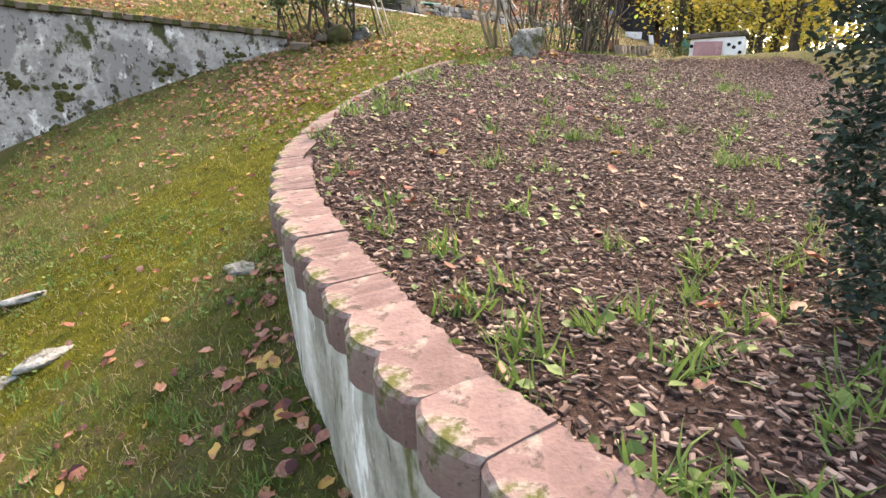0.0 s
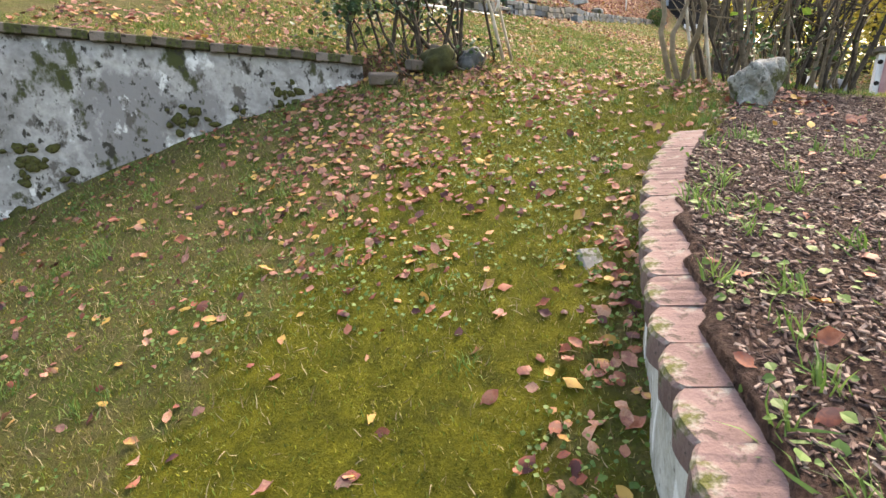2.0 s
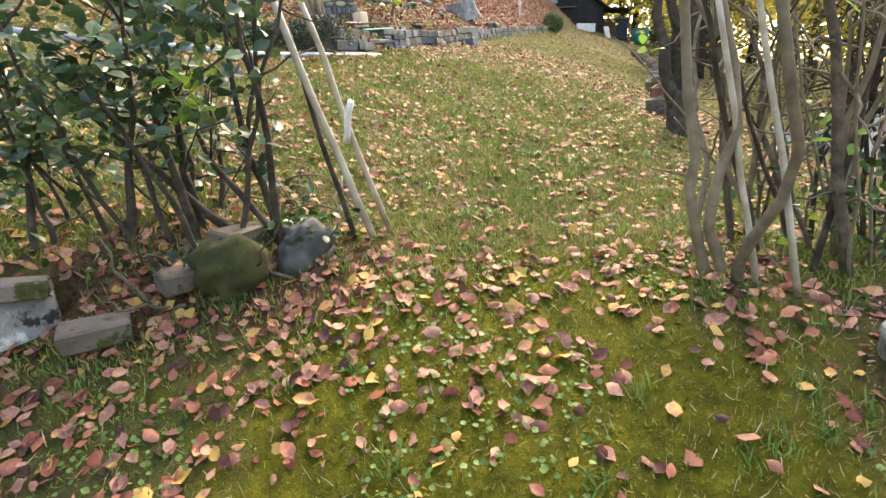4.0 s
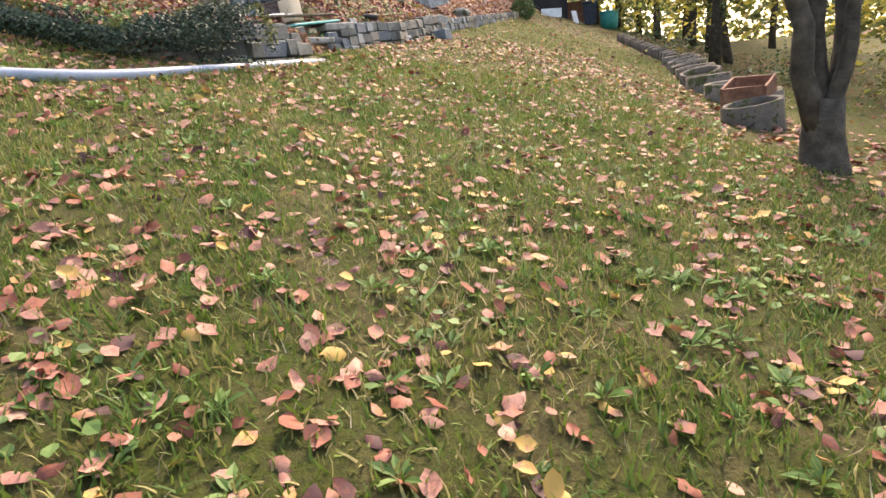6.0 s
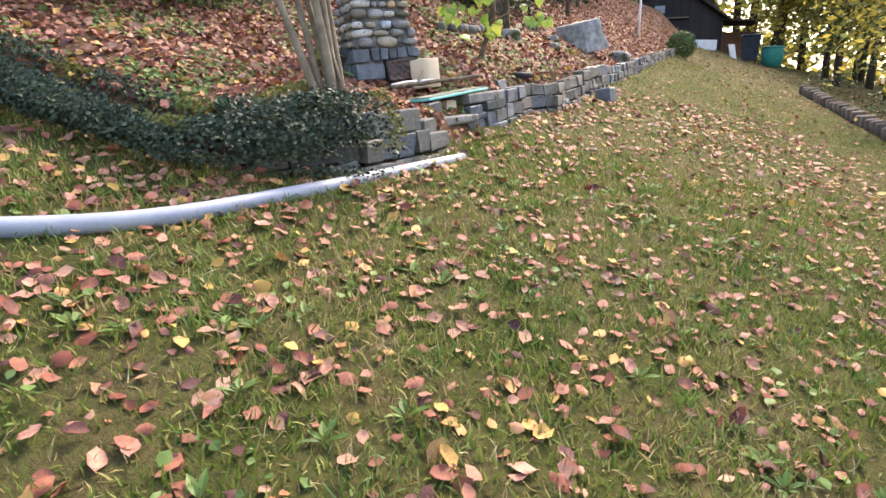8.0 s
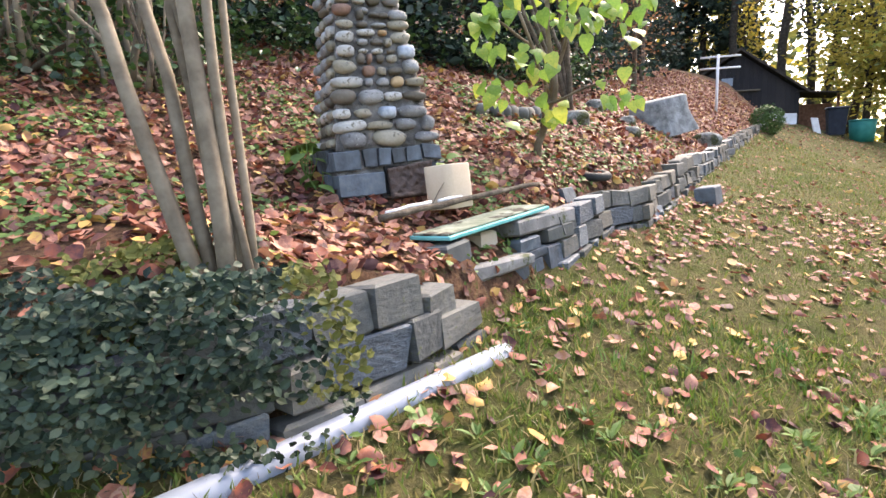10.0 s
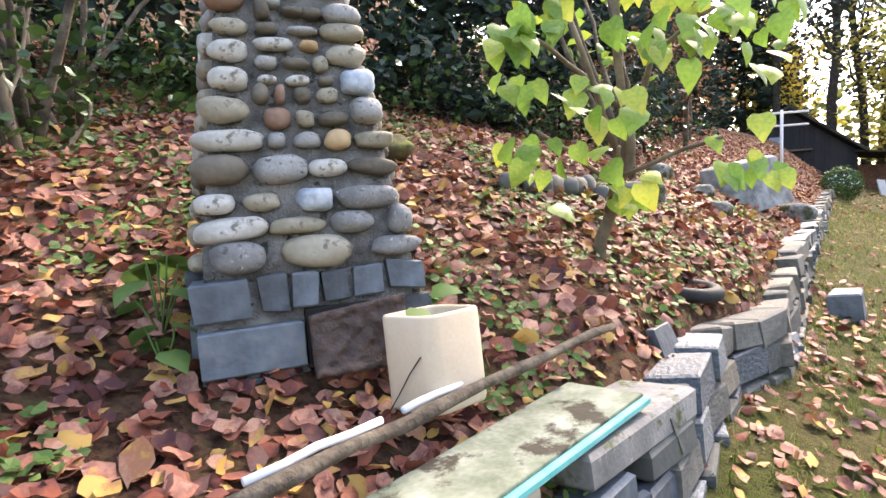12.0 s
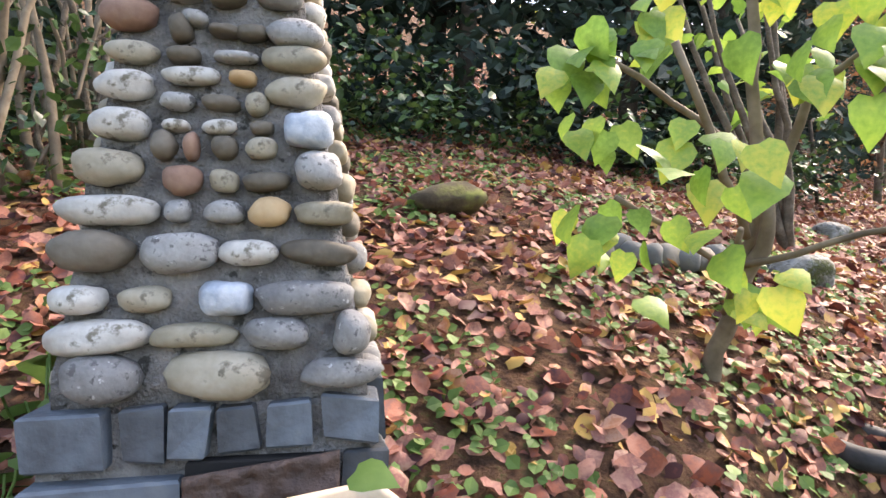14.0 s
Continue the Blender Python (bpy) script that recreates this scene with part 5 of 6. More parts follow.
for a, b in (((0.98, 7.80, 2.05), (0.86, 7.9, 3.5)), ((0.90, 7.95, 2.05), (0.78, 8.0, 3.4))):
    tagged(put("white_pole", tube_geo(wiggle(a, b, 6, 0.006), np.linspace(0.016, 0.012, 6), 9), M_PALE, m=FIRST), "pale peeled pole standing before the tangled shrub", "pole", "white poles")
for i in range(3):
    a = np.array([0.80, 8.0, 2.0]) + rng.normal(0, 0.05, 3)
    st = wiggle(a, a + np.array([rng.normal(-0.12, 0.1), rng.normal(0.0, 0.1), 1.7]), 9, 0.05)
    tagged(put("shrub_stem", tube_geo(st, np.linspace(0.028, 0.016, 9), 8), M_STEM, m=FIRST), "tan crooked stem beside the white poles", "stem", "tan stems")

# gnarled tree at the lawn's edge
gt = thing("gnarled_tree", pose(2.85, 10.05, ground_z(2.85, 10.05) - 0.05) @ UPRIGHT, "gnarled dark-barked fruit tree with several limbs", "tree")
for dx, dy, h, r in ((-0.45, 0.0, 2.2, 0.085), (-0.1, 0.2, 2.4, 0.08), (0.4, 0.1, 2.3, 0.075), (0.15, -0.2, 2.0, 0.06)):
    st = wiggle((dx * 0.12, dy * 0.12, 0.35), (dx, dy, h), 10, 0.035)
    put("limb", tube_geo(st, np.linspace(r, r * 0.5, 10), 10), M_DARKBARK, gt)
put("trunk", tube_geo([(0, 0, -0.1), (0.02, 0, 0.1), (0, 0.01, 0.3), (0, 0, 0.55)], [0.24, 0.16, 0.14, 0.12], 12), M_DARKBARK, gt)

# yew at the bed
yew = thing("columnar_yew", FIRST @ pose(1.40, 1.10, 0.42) @ UPRIGHT, "dense dark blue-green columnar conifer at the bed's edge", "conifer")
put("trunk", tube_geo([(0, 0, -0.1), (0, 0, 1.2), (0, 0, 2.2)], [0.05, 0.04, 0.02], 8), M_DARKBARK, yew)
c = []
for i in range(420):
    a, k = rng.uniform(0, 6.28), rng.uniform(0.02, 1)
    rr = 0.33 * (0.75 + 0.5 * math.sin(k * 2.6)) * rng.uniform(0.6, 1.0)
    c.append((rr * math.cos(a), rr * math.sin(a), 0.12 + 2.1 * k))
foliage("needle_spray", c, (0.035, 0.035, 0.05), 60, 0.03, M_CONIFER, yew, 0.3)

# multi-stemmed shrub on the bank edge
ms = thing("bare_shrub", pose(-1.20, 12.08, 4.02), "clump of bare upright tan stems on the bank", "shrub")
for i, (dx, dy, r) in enumerate(((-0.42, 0.25, 0.028), (-0.22, 0.42, 0.024), (-0.14, 0.5, 0.022), (-0.05, 0.5, 0.03), (0.08, 0.45, 0.02), (0.02, 0.6, 0.016), (-0.3, 0.55, 0.014))):
    b = np.array([-0.06 + 0.025 * i, 0.03 * (i % 3), -0.05])
    put("stem", tube_geo(wiggle(b, (b[0] + dx, b[1] + dy * 0.5, 1.9), 10, 0.012), np.linspace(r * 0.95, r * 0.5, 10), 9), M_STEM, ms)

# sapling with broad leaves by the fireplace
sap = thing("broadleaf_sapling", pose(-0.14, 14.84, 4.23), "young sapling with broad yellowing green leaves", "sapling")
ends = []
for a, b, r in (((0, 0, -0.05), (0.13, -0.05, 0.33), 0.034), ((0.13, -0.05, 0.33), (0.21, -0.14, 0.62), 0.026), ((0.21, -0.14, 0.62), (0.22, -0.2, 1.25), 0.02), ((0.14, -0.06, 0.4), (0.36, -0.15, 0.9), 0.018), ((0.17, -0.1, 0.5), (0.02, -0.4, 1.0), 0.014), ((0.14, -0.08, 0.4), (-0.18, -0.35, 0.62), 0.011), ((0.15, -0.1, 0.42), (0.55, -0.27, 0.5), 0.011), ((0.2, -0.14, 0.7), (-0.2, -0.45, 1.05), 0.011), ((0.1, -0.04, 0.28), (0.12, -0.4, 0.5), 0.010), ((0.36, -0.15, 0.9), (0.7, -0.2, 1.05), 0.010)):
    st = wiggle(a, b, 7, 0.008)
    put("branch", tube_geo(st, np.linspace(r, r * 0.75, 7), 8), M_STEM, sap)
spots = [(0.08, -0.49, 0.63, 7), (-0.15, -0.35, 0.51, 7), (-0.21, -0.46, 0.97, 8), (0.28, -0.28, 0.91, 7), (0.57, -0.27, 0.45, 7), (0.72, -0.21, 0.36, 6), (0.16, -0.36, 0.39, 7), (-0.19, -0.31, 0.84, 6), (0.46, -0.31, 0.87, 7), (0.05, -0.43, 0.73, 6), (-0.23, -0.32, 0.60, 6), (0.12, -0.19, 0.36, 6), (0.43, -0.14, 0.96, 6), (-0.13, -0.43, 1.02, 6), (0.0, -0.3, 1.12, 8), (0.2, -0.2, 1.25, 8), (0.62, -0.24, 0.98, 7), (0.78, -0.2, 0.80, 6), (0.5, -0.2, 1.15, 8), (0.35, -0.3, 1.2, 8), (0.85, -0.22, 1.06, 7)]
pos, nrm = [], []
for x, y, z, k in spots:
    for _ in range(k):
        pos.append((x + rng.normal(0, 0.06), y + rng.normal(0, 0.05), z + rng.normal(0, 0.05)))
        nrm.append((rng.normal(0, 0.45), rng.normal(-0.75, 0.35), rng.uniform(0.3, 1.1)))
pos, nrm = np.array(pos), np.array(nrm)
yaw = rng.uniform(-2.6, -0.5, len(pos))
nrm[:, 2] -= 0.35
nrm /= np.linalg.norm(nrm, axis=1, keepdims=True)
hang = np.stack([0.55 * np.cos(yaw), 0.55 * np.sin(yaw), np.full(len(yaw), -0.9)], 1)
hang -= nrm * np.sum(hang * nrm, 1, keepdims=True)
hang /= np.linalg.norm(hang, axis=1, keepdims=True)
size = rng.uniform(0.075, 0.13, len(pos))[:, None]
mats = np.stack([hang * size, np.cross(nrm, hang) * size, nrm * size, pos], 2)
heart = [bpy.data.meshes.new("leaf") for _ in range(1)][0]
heart.from_pydata(HEART_V.tolist(), [], HEART_F)
M_LILACO = mat("broad sapling leaf", [(0.12, 0.23, 0.03), (0.18, 0.32, 0.05), (0.26, 0.39, 0.06), (0.46, 0.47, 0.07)], 7.0, 0.42, 0.12, 40, obj=0.6, translucent=0.42, spec=0.45)
heart.materials.append(M_LILACO)
heart.polygons.foreach_set("use_smooth", [True] * len(heart.polygons))
for m in mats:
    put("leaf", heart, M_LILACO, sap, m=Matrix([list(r) for r in m] + [[0, 0, 0, 1]]))
sh2 = thing("small_shrub", pose(0.42, 16.6, ground_z(0.42, 16.6)), "small multi-stemmed shrub with few yellow leaves", "shrub")
e2 = []
for i in range(7):
    st = wiggle((0, 0, -0.05), (rng.normal(0, 0.4), rng.normal(0, 0.3), rng.uniform(1.0, 1.9)), 8, 0.02)
    put("stem", tube_geo(st, np.linspace(0.03, 0.012, 8), 7), M_BARK, sh2)
    e2 += [st[-1], st[-3]]
foliage("foliage", e2, (0.15, 0.15, 0.12), 6, 0.10, M_LILAC, sh2, 0.4, HEART_V, HEART_F)


def weed(x, y, n, size, h, mtl, label, group):
    t = thing("broadleaf_weed", pose(x, y, ground_z(x, y)), label, "plant", group)
    for i in range(n):
        a = rng.uniform(0, 6.28)
        e = np.array([math.cos(a) * h * 0.35, math.sin(a) * h * 0.35, h * rng.uniform(0.4, 1.0)])
        put("stalk", tube_geo(wiggle((0, 0, -0.02), e, 4, 0.004), 0.003, 5), M_WEED, t)
        m = frames(e[None], np.array([[math.cos(a) * 0.5, math.sin(a) * 0.5, 1.0]]), np.array([a]), np.array([size * rng.uniform(0.8, 1.2)]))
        put("leaf", stuff_mesh("leaf", [(HEART_V, HEART_F, m)], mtl), mtl, t)


weed(-1.45, 13.70, 8, 0.11, 0.22, M_WEED, "green broad-leaved weed beside the fireplace", "bank weeds")
weed(-1.36, 13.56, 5, 0.09, 0.12, M_WEED, "green broad-leaved weed beside the fireplace", "bank weeds")
pw = thing("pot_plant", pose(-0.665, 13.645, 4.205), "small green seedling growing in the clay block", "plant")
m = frames(rng.normal(0, 0.035, (10, 3)) + np.array([0, -0.02, 0.09]), rand_dirs(10, 0.8), rng.uniform(0, 6.28, 10), rng.uniform(0.05, 0.085, 10))
put("leaves", stuff_mesh("leaves", [(HEART_V, HEART_F, m)], M_WEED), M_WEED, pw)
put("stalk", tube_geo([(0, 0, -0.05), (0, -0.01, 0.04), (0, -0.02, 0.09)], 0.004, 5), M_WEED, pw)

# low cotoneaster hanging over the wall
hedge = thing("wall_hedge", label="low dark cotoneaster spilling over the stone wall", category="hedge")
n = 26000
s = rng.uniform(0.05, float(np.interp(-1.02, lx, ld)), n)
hx, hy = np.interp(s, ld, lx), np.interp(s, ld, ly)
x2, y2 = np.interp(s + 0.05, ld, lx), np.interp(s + 0.05, ld, ly)
an = np.arctan2(y2 - hy, x2 - hx)
q = rng.uniform(0, 1, n)
top = height(hx - np.sin(an) * 0.2, hy + np.cos(an) * 0.2) - 0.10
low = height(hx + np.sin(an) * 0.2, hy - np.cos(an) * 0.2)
lump = np.array([noise.noise(Vector((a * 3.0, b * 3.0, c * 4))) for a, b, c in zip(hx, hy, q)])
out = np.where(q < 0.62, 0.17 + 0.10 * np.sin(q / 0.62 * 3.0) + 0.10 * lump, 0.15 - (q - 0.62) / 0.38 * 0.42) + rng.normal(0, 0.022, n)
hz = np.where(q < 0.62, low + 0.05 + (top - low + 0.02) * q / 0.62, height(hx + np.sin(an) * out, hy - np.cos(an) * out) * step(-out, 0.0, 0.15) + (1 - step(-out, 0.0, 0.15)) * (top + 0.02) + 0.02 + 0.04 * lump) + rng.normal(0, 0.02, n)
keep = (lump > -0.38) | (q > 0.45)
P = np.stack([hx + np.sin(an) * out, hy - np.cos(an) * out, hz], 1)[keep]
N = np.stack([np.sin(an), -np.cos(an), np.full(n, 0.7)], 1)[keep] + rng.normal(0, 0.6, (int(keep.sum()), 3))
mm = frames(P, N, rng.uniform(0, 6.28, len(P)), rng.uniform(0.018, 0.034, len(P)))
pick = (np.array([noise.noise(Vector((p[0] * 2.2, p[1] * 2.2, 7))) for p in P]) > 0.16) & (P[:, 2] > np.interp(P[:, 0], hx[np.argsort(hx)], low[np.argsort(hx)]) + 0.22)
put("dark_leaves", stuff_mesh("dark_leaves", [(LEAF_V, LEAF_F, mm[~pick])], M_HEDGE, False), M_HEDGE, hedge)
put("mossy_leaves", stuff_mesh("mossy_leaves", [(LEAF_V, LEAF_F, mm[pick])], M_MOSSY, False), M_MOSSY, hedge, "yellow-green mossy patches")

# thicket at the back of the bank
for x, y, kind in ((-3.0, 14.9, 1), (-2.7, 14.4, 1), (-3.5, 14.3, 1), (-3.9, 15.4, 0), (-2.35, 16.0, 0), (-1.75, 17.0, 0), (-1.0, 17.4, 0), (-0.3, 17.9, 0), (-2.9, 16.6, 0), (-4.6, 13.8, 1), (-3.6, 13.6, 1), (0.4, 18.6, 0), (-2.2, 17.8, 0), (-3.4, 17.2, 0), (1.1, 19.6, 0)):
    t = thing("thicket_bush", pose(x, y, ground_z(x, y)), "ivy-clad thicket bush with bare upright stems" if kind else "dark ivy and bramble bush under the conifers", "bush", "bank thicket")
    if kind:
        for i in range(13):
            st = wiggle((rng.normal(0, 0.2), rng.normal(0, 0.2), -0.05), (rng.normal(0.1, 0.5), rng.normal(0, 0.4), rng.uniform(1.2, 2.4)), 9, 0.03)
            put("stem", tube_geo(st, np.linspace(rng.uniform(0.01, 0.028), 0.005, 9), 6), M_STEM if i % 2 else M_BARK, t)
    foliage("foliage", [(rng.normal(0, 0.4), rng.normal(0, 0.3), abs(rng.normal(0, 0.36))) for _ in range(48)], (0.12, 0.12, 0.12), 12, 0.065, M_IVY, t, 0.4, LEAF_V, LEAF_F)

for i, (x, y, h, w) in enumerate(((-2.0, 17.9, 4.5, 1.2), (-0.6, 18.6, 4.5, 1.2), (-3.4, 17.0, 5.0, 1.3), (0.2, 19.4, 4.5, 1.2), (-4.8, 15.6, 5.0, 1.4), (-2.6, 18.6, 5.5, 1.4), (-1.2, 19.2, 6.0, 1.5), (-4.2, 17.6, 6.0, 1.6), (0.6, 20.5, 5.0, 1.3), (-5.8, 16.5, 6.0, 1.7), (2.0, 25.5, 5.5, 1.6), (4.2, 29.0, 6.0, 1.7), (-0.4, 22.5, 7.0, 1.8), (-7.5, 15.5, 7.0, 2.0), (3.2, 33.0, 8.0, 2.0), (6.0, 38.0, 8.0, 2.2))):
    conifer(x, y, h, w, "dark green conifer at the top of the leafy bank", "bank conifers", 30, 0.17)
for x, y, h in ((2.6, 23.2, 2.4), (1.2, 21.8, 2.2), (3.6, 26.5, 2.6), (2.2, 28.0, 3.0)):
    tree(x, y, h, 0.06, M_RUSSET, M_BARK, 0.09, 22, "russet-leaved shrub on the bank", 0.7, "russet shrubs", 0.2, 7, 0.28)
# wire fence glimpsed behind the bank
fence = thing("wire_fence", label="thin wire mesh fence behind the thicket", category="fence")
for k in range(5):
    x = -3.2 + 1.1 * k
    y = 17.6 + 0.55 * k
    put("post", tube_geo([(x, y, ground_z(x, y) - 0.1), (x, y, ground_z(x, y) + 1.2)], 0.02, 6), M_DARKBARK, fence)
for k in range(12):
    pts = [(-3.2 + 1.1 * q, 17.6 + 0.55 * q, ground_z(-3.2 + 1.1 * q, 17.6 + 0.55 * q) + 0.1 + 0.09 * k) for q in range(5)]
    put("wire", tube_geo(pts, 0.003, 4), M_CONCG, fence)

# clipped ball bush
ball = thing("ball_bush", pose(5.95, 24.85, ground_z(5.95, 24.6)), "small clipped round box bush at the wall's end", "bush")
put("stem", tube_geo([(0, 0, -0.2), (0, 0, 0.3)], 0.03, 6), M_BARK, ball)
d = rand_dirs(2600)
P = d * 0.34 * (1 + 0.06 * rng.normal(0, 1, (2600, 1))) + np.array([0, 0, 0.42])
put("leaves", stuff_mesh("leaves", [(QUAD_V, QUAD_F, frames(P, d + rng.normal(0, 0.5, d.shape), rng.uniform(0, 6.28, 2600), rng.uniform(0.04, 0.07, 2600)))], M_BALL, False), M_BALL, ball)

# woods on the right and behind the shed
for i, (x, y, h, r) in enumerate(((13.6, 41.0, 15, 0.24), (12.2, 43.0, 16, 0.22), (15.6, 42.0, 14, 0.22), (17.2, 44.0, 15, 0.26), (19.5, 46.0, 14, 0.25), (10.6, 46.0, 15, 0.3), (18.6, 41.0, 13, 0.18))):
    tree(x, y, h, r, M_CONIFER, M_DARKBARK, 0.35, 26, "tall dark-trunked tree behind the shed", 1.6, "tall trees", 0.5, 12, 0.8)
for i, (x, y, h) in enumerate(((7.6, 12.8, 3.6), (9.0, 15.0, 4.2), (8.2, 18.4, 3.4), (10.5, 18.0, 5.0), (10.2, 22.0, 4.4), (12.0, 25.5, 5.2), (13.5, 22.0, 6.0), (12.8, 29.0, 5.0), (16.0, 32.0, 6.0), (17.5, 27.0, 6.5), (20.5, 36.0, 7.0), (19.5, 31.0, 7.0), (23.0, 40.0, 8.0), (15.0, 19.0, 6.0), (26.0, 44.0, 9.0), (22.0, 25.0, 7.5), (11.5, 13.0, 5.0), (14.5, 14.0, 6.0), (7.0, 10.2, 3.2), (9.6, 9.0, 4.5))):
    mtl, lab = ((M_YELLOW, "yellow-leaved autumn tree at the wood's edge"), (M_OLIVE, "thin olive-leaved tree at the wood's edge"), (M_YELLOW, "yellow-leaved autumn tree at the wood's edge"))[i % 3]
    tree(x, y, h, 0.05 * h ** 0.6, mtl, M_DARKBARK, 0.13 + 0.006 * max(0, y - 16), 60, lab, h * 0.3, "edge of the wood", 0.1, 11, 0.42)
ivyt = thing("ivy_trunk", pose(7.3, 17.6, ground_z(7.3, 17.6)) @ UPRIGHT, "dead trunk thickly covered with ivy", "tree trunk")
put("trunk", tube_geo([(0, 0, -0.1), (0.03, 0, 1.2), (0, 0, 2.4)], [0.13, 0.10, 0.09], 10), M_DARKBARK, ivyt)
foliage("ivy", [(0.22 * math.cos(a), 0.22 * math.sin(a), z) for a, z in zip(rng.uniform(0, 6.28, 90), rng.uniform(0.9, 2.6, 90))], (0.06, 0.06, 0.08), 12, 0.08, M_IVY, ivyt, 0.4)
for x, y in ((5.9, 12.6), (6.6, 14.2), (7.2, 15.4), (8.3, 20.5), (9.4, 24.4), (6.3, 11.0)):
    t = thing("low_bush", pose(x, y, ground_z(x, y)), "low straggling green bush below the wood", "bush", "low bushes")
    foliage("leaves", [(rng.normal(0, 0.45), rng.normal(0, 0.4), abs(rng.normal(0, 0.3))) for _ in range(40)], (0.12, 0.12, 0.1), 12, 0.07, M_OLIVE if x < 7 else M_IVY, t, 0.4)
for x, y, h in ((15.5, 37.5, 6.5), (18.0, 40.0, 7.5), (20.5, 39.0, 7.0), (16.8, 36.0, 5.0), (22.5, 42.5, 8.5), (13.8, 46.0, 8.0)):
    tree(x, y, h, 0.16, M_YELLOW, M_DARKBARK, 0.26, 70, "yellow-leaved autumn tree behind the bins", h * 0.32, "yellow trees", 0.05, 12, 0.6)
for x, y, h, w in ((8.0, 44.0, 11.0, 2.6), (11.5, 45.5, 12.0, 2.8), (5.0, 42.0, 10.0, 2.6), (2.0, 37.0, 9.0, 2.4), (14.5, 49.0, 12.0, 2.6)):
    conifer(x, y, h, w, "tall dark conifer behind the shed", "tall conifers", 22, 0.42)
woods = thing("far_wood", label="distant hazy autumn wood closing the valley", category="wood", kind="stuff")
for name, mtl, n in (("olive_foliage", M_OLIVE, 1100), ("yellow_foliage", M_YELLOW, 500)):
    cc = []
    for i in range(n):
        a = rng.uniform(-0.9, 1.9)
        dist = rng.uniform(48, 75)
        x, y = math.sin(a) * dist, 8 + math.cos(a) * dist
        cc.append((x, y, ground_z(x, y) + 9.5 * rng.uniform(0, 1) ** 1.4))
    foliage(name, cc, (1.3, 1.3, 1.0), 26, 0.8, mtl, woods, 0.3)

# ---- litter, grass, chips: the small stuff ----
def scatter(n, x0, x1, y0, y1, dens):
    x, y = rng.uniform(x0, x1, n), rng.uniform(y0, y1, n)
    k = rng.uniform(0, 1, n) < dens(x, y)
    return x[k], y[k]


def patchy(x, y, s, seed):
    return np.array([noise.noise(Vector((a * s, b * s, seed))) for a, b in zip(x, y)])


def ys_of(x):
    return np.interp(x, SX, SY)


def leaf_density(x, y):
    on_bank = step(y - ys_of(x), 0.15, 0.3)
    bedm = in_bed(x, y)
    a, b = to_first(x, y)
    low = 0.04 + 0.40 * np.exp(-((bed_inset(x, y) + 0.22) / 0.2) ** 2) * (b < 5.8) * (b > 0.5) + 0.55 * step(b, 4.8, 6.8) * np.exp(-((a + 2.0) / 0.9) ** 2) + 0.10 * step(b, 4.2, 6.0)
    low = low + 0.8 * np.exp(-((b - 8.15) / 0.5) ** 2) * (a < 1.2) * (0.4 + 0.6 * np.exp(-((a + 0.8) / 0.5) ** 2) + 0.6 * np.exp(-((a - 0.8) / 0.5) ** 2))
    lawn = 0.62 + 0.22 * step(-x, -1.0, 2.2) + 0.35 * np.exp(-((ys_of(x) - y - 0.4) / 0.5) ** 2)
    z = np.where(b > 8.6, lawn, low)
    z = np.where(bedm > 0.5, 0.03 + 0.6 * np.exp(-((b - 7.4) / 0.5) ** 2), z)
    return np.clip(np.where(on_bank > 0.5, 1.0, z) * (0.75 + 0.5 * patchy(x, y, 1.7, 2.0)), 0, 1)


def leaf_frames(x, y, smin, smax, lift=0.012):
    z = surf(x, y) + lift * 0.5 + rng.uniform(0, 0.018, len(x))
    nr = normals(x, y)
    nr /= np.linalg.norm(nr, axis=1, keepdims=True)
    tilt = rng.normal(0, 1, (len(x), 3)) * np.where(y > ys_of(x), 0.42, 0.30)[:, None]
    s = rng.uniform(smin, smax, len(x))
    sc = np.stack([s, s * rng.uniform(0.8, 1.15, len(x)), s * rng.choice([-1, 1], len(x)) * rng.uniform(0.4, 2.6, len(x))], 1)
    return frames(np.stack([x, y, z], 1), nr, rng.uniform(0, 6.28, len(x)), sc, tilt)


BROAD_V = np.array([(0, 0, 0), (0.20, 0.33, 0.03), (0.55, 0.42, 0.13), (0.84, 0.25, 0.05), (1.06, 0.03, 0.10), (0.82, -0.27, 0.10), (0.52, -0.40, 0.05), (0.18, -0.31, 0.10), (0.33, 0.02, -0.01), (0.70, -0.02, 0.0), (-0.2, 0.02, 0.03)])
BROAD_F = [(0, 8, 1), (1, 8, 2), (2, 8, 9), (2, 9, 3), (3, 9, 4), (0, 7, 8), (7, 6, 8), (6, 9, 8), (6, 5, 9), (5, 4, 9), (0, 1, 10)]
litter = thing("fallen_leaves", label="scattered red, brown and yellow fallen leaves on grass and bank", category="fallen leaves", kind="stuff")
x, y = scatter(36000, -4.5, 4.2, 6.0, 17.0, lambda a, b: leaf_density(a, b) * (b > 6.2) * (1 - step(b - ys_of(a), 0.1, 0.2)) * 0.72)
x1, y1 = scatter(42000, -5.0, 1.8, -2.0, 6.2, lambda a, b: leaf_density(a, b) * 0.75)
x2, y2 = scatter(190000, -5.0, 8.0, 11.2, 33.0, lambda a, b: leaf_density(a, b) * step(b - ys_of(a), 0.1, 0.2) * 0.95)
x3, y3 = scatter(12000, 0.0, 12.0, 10.0, 34.0, lambda a, b: 0.5 * ((b > 15) | (a > 4)))
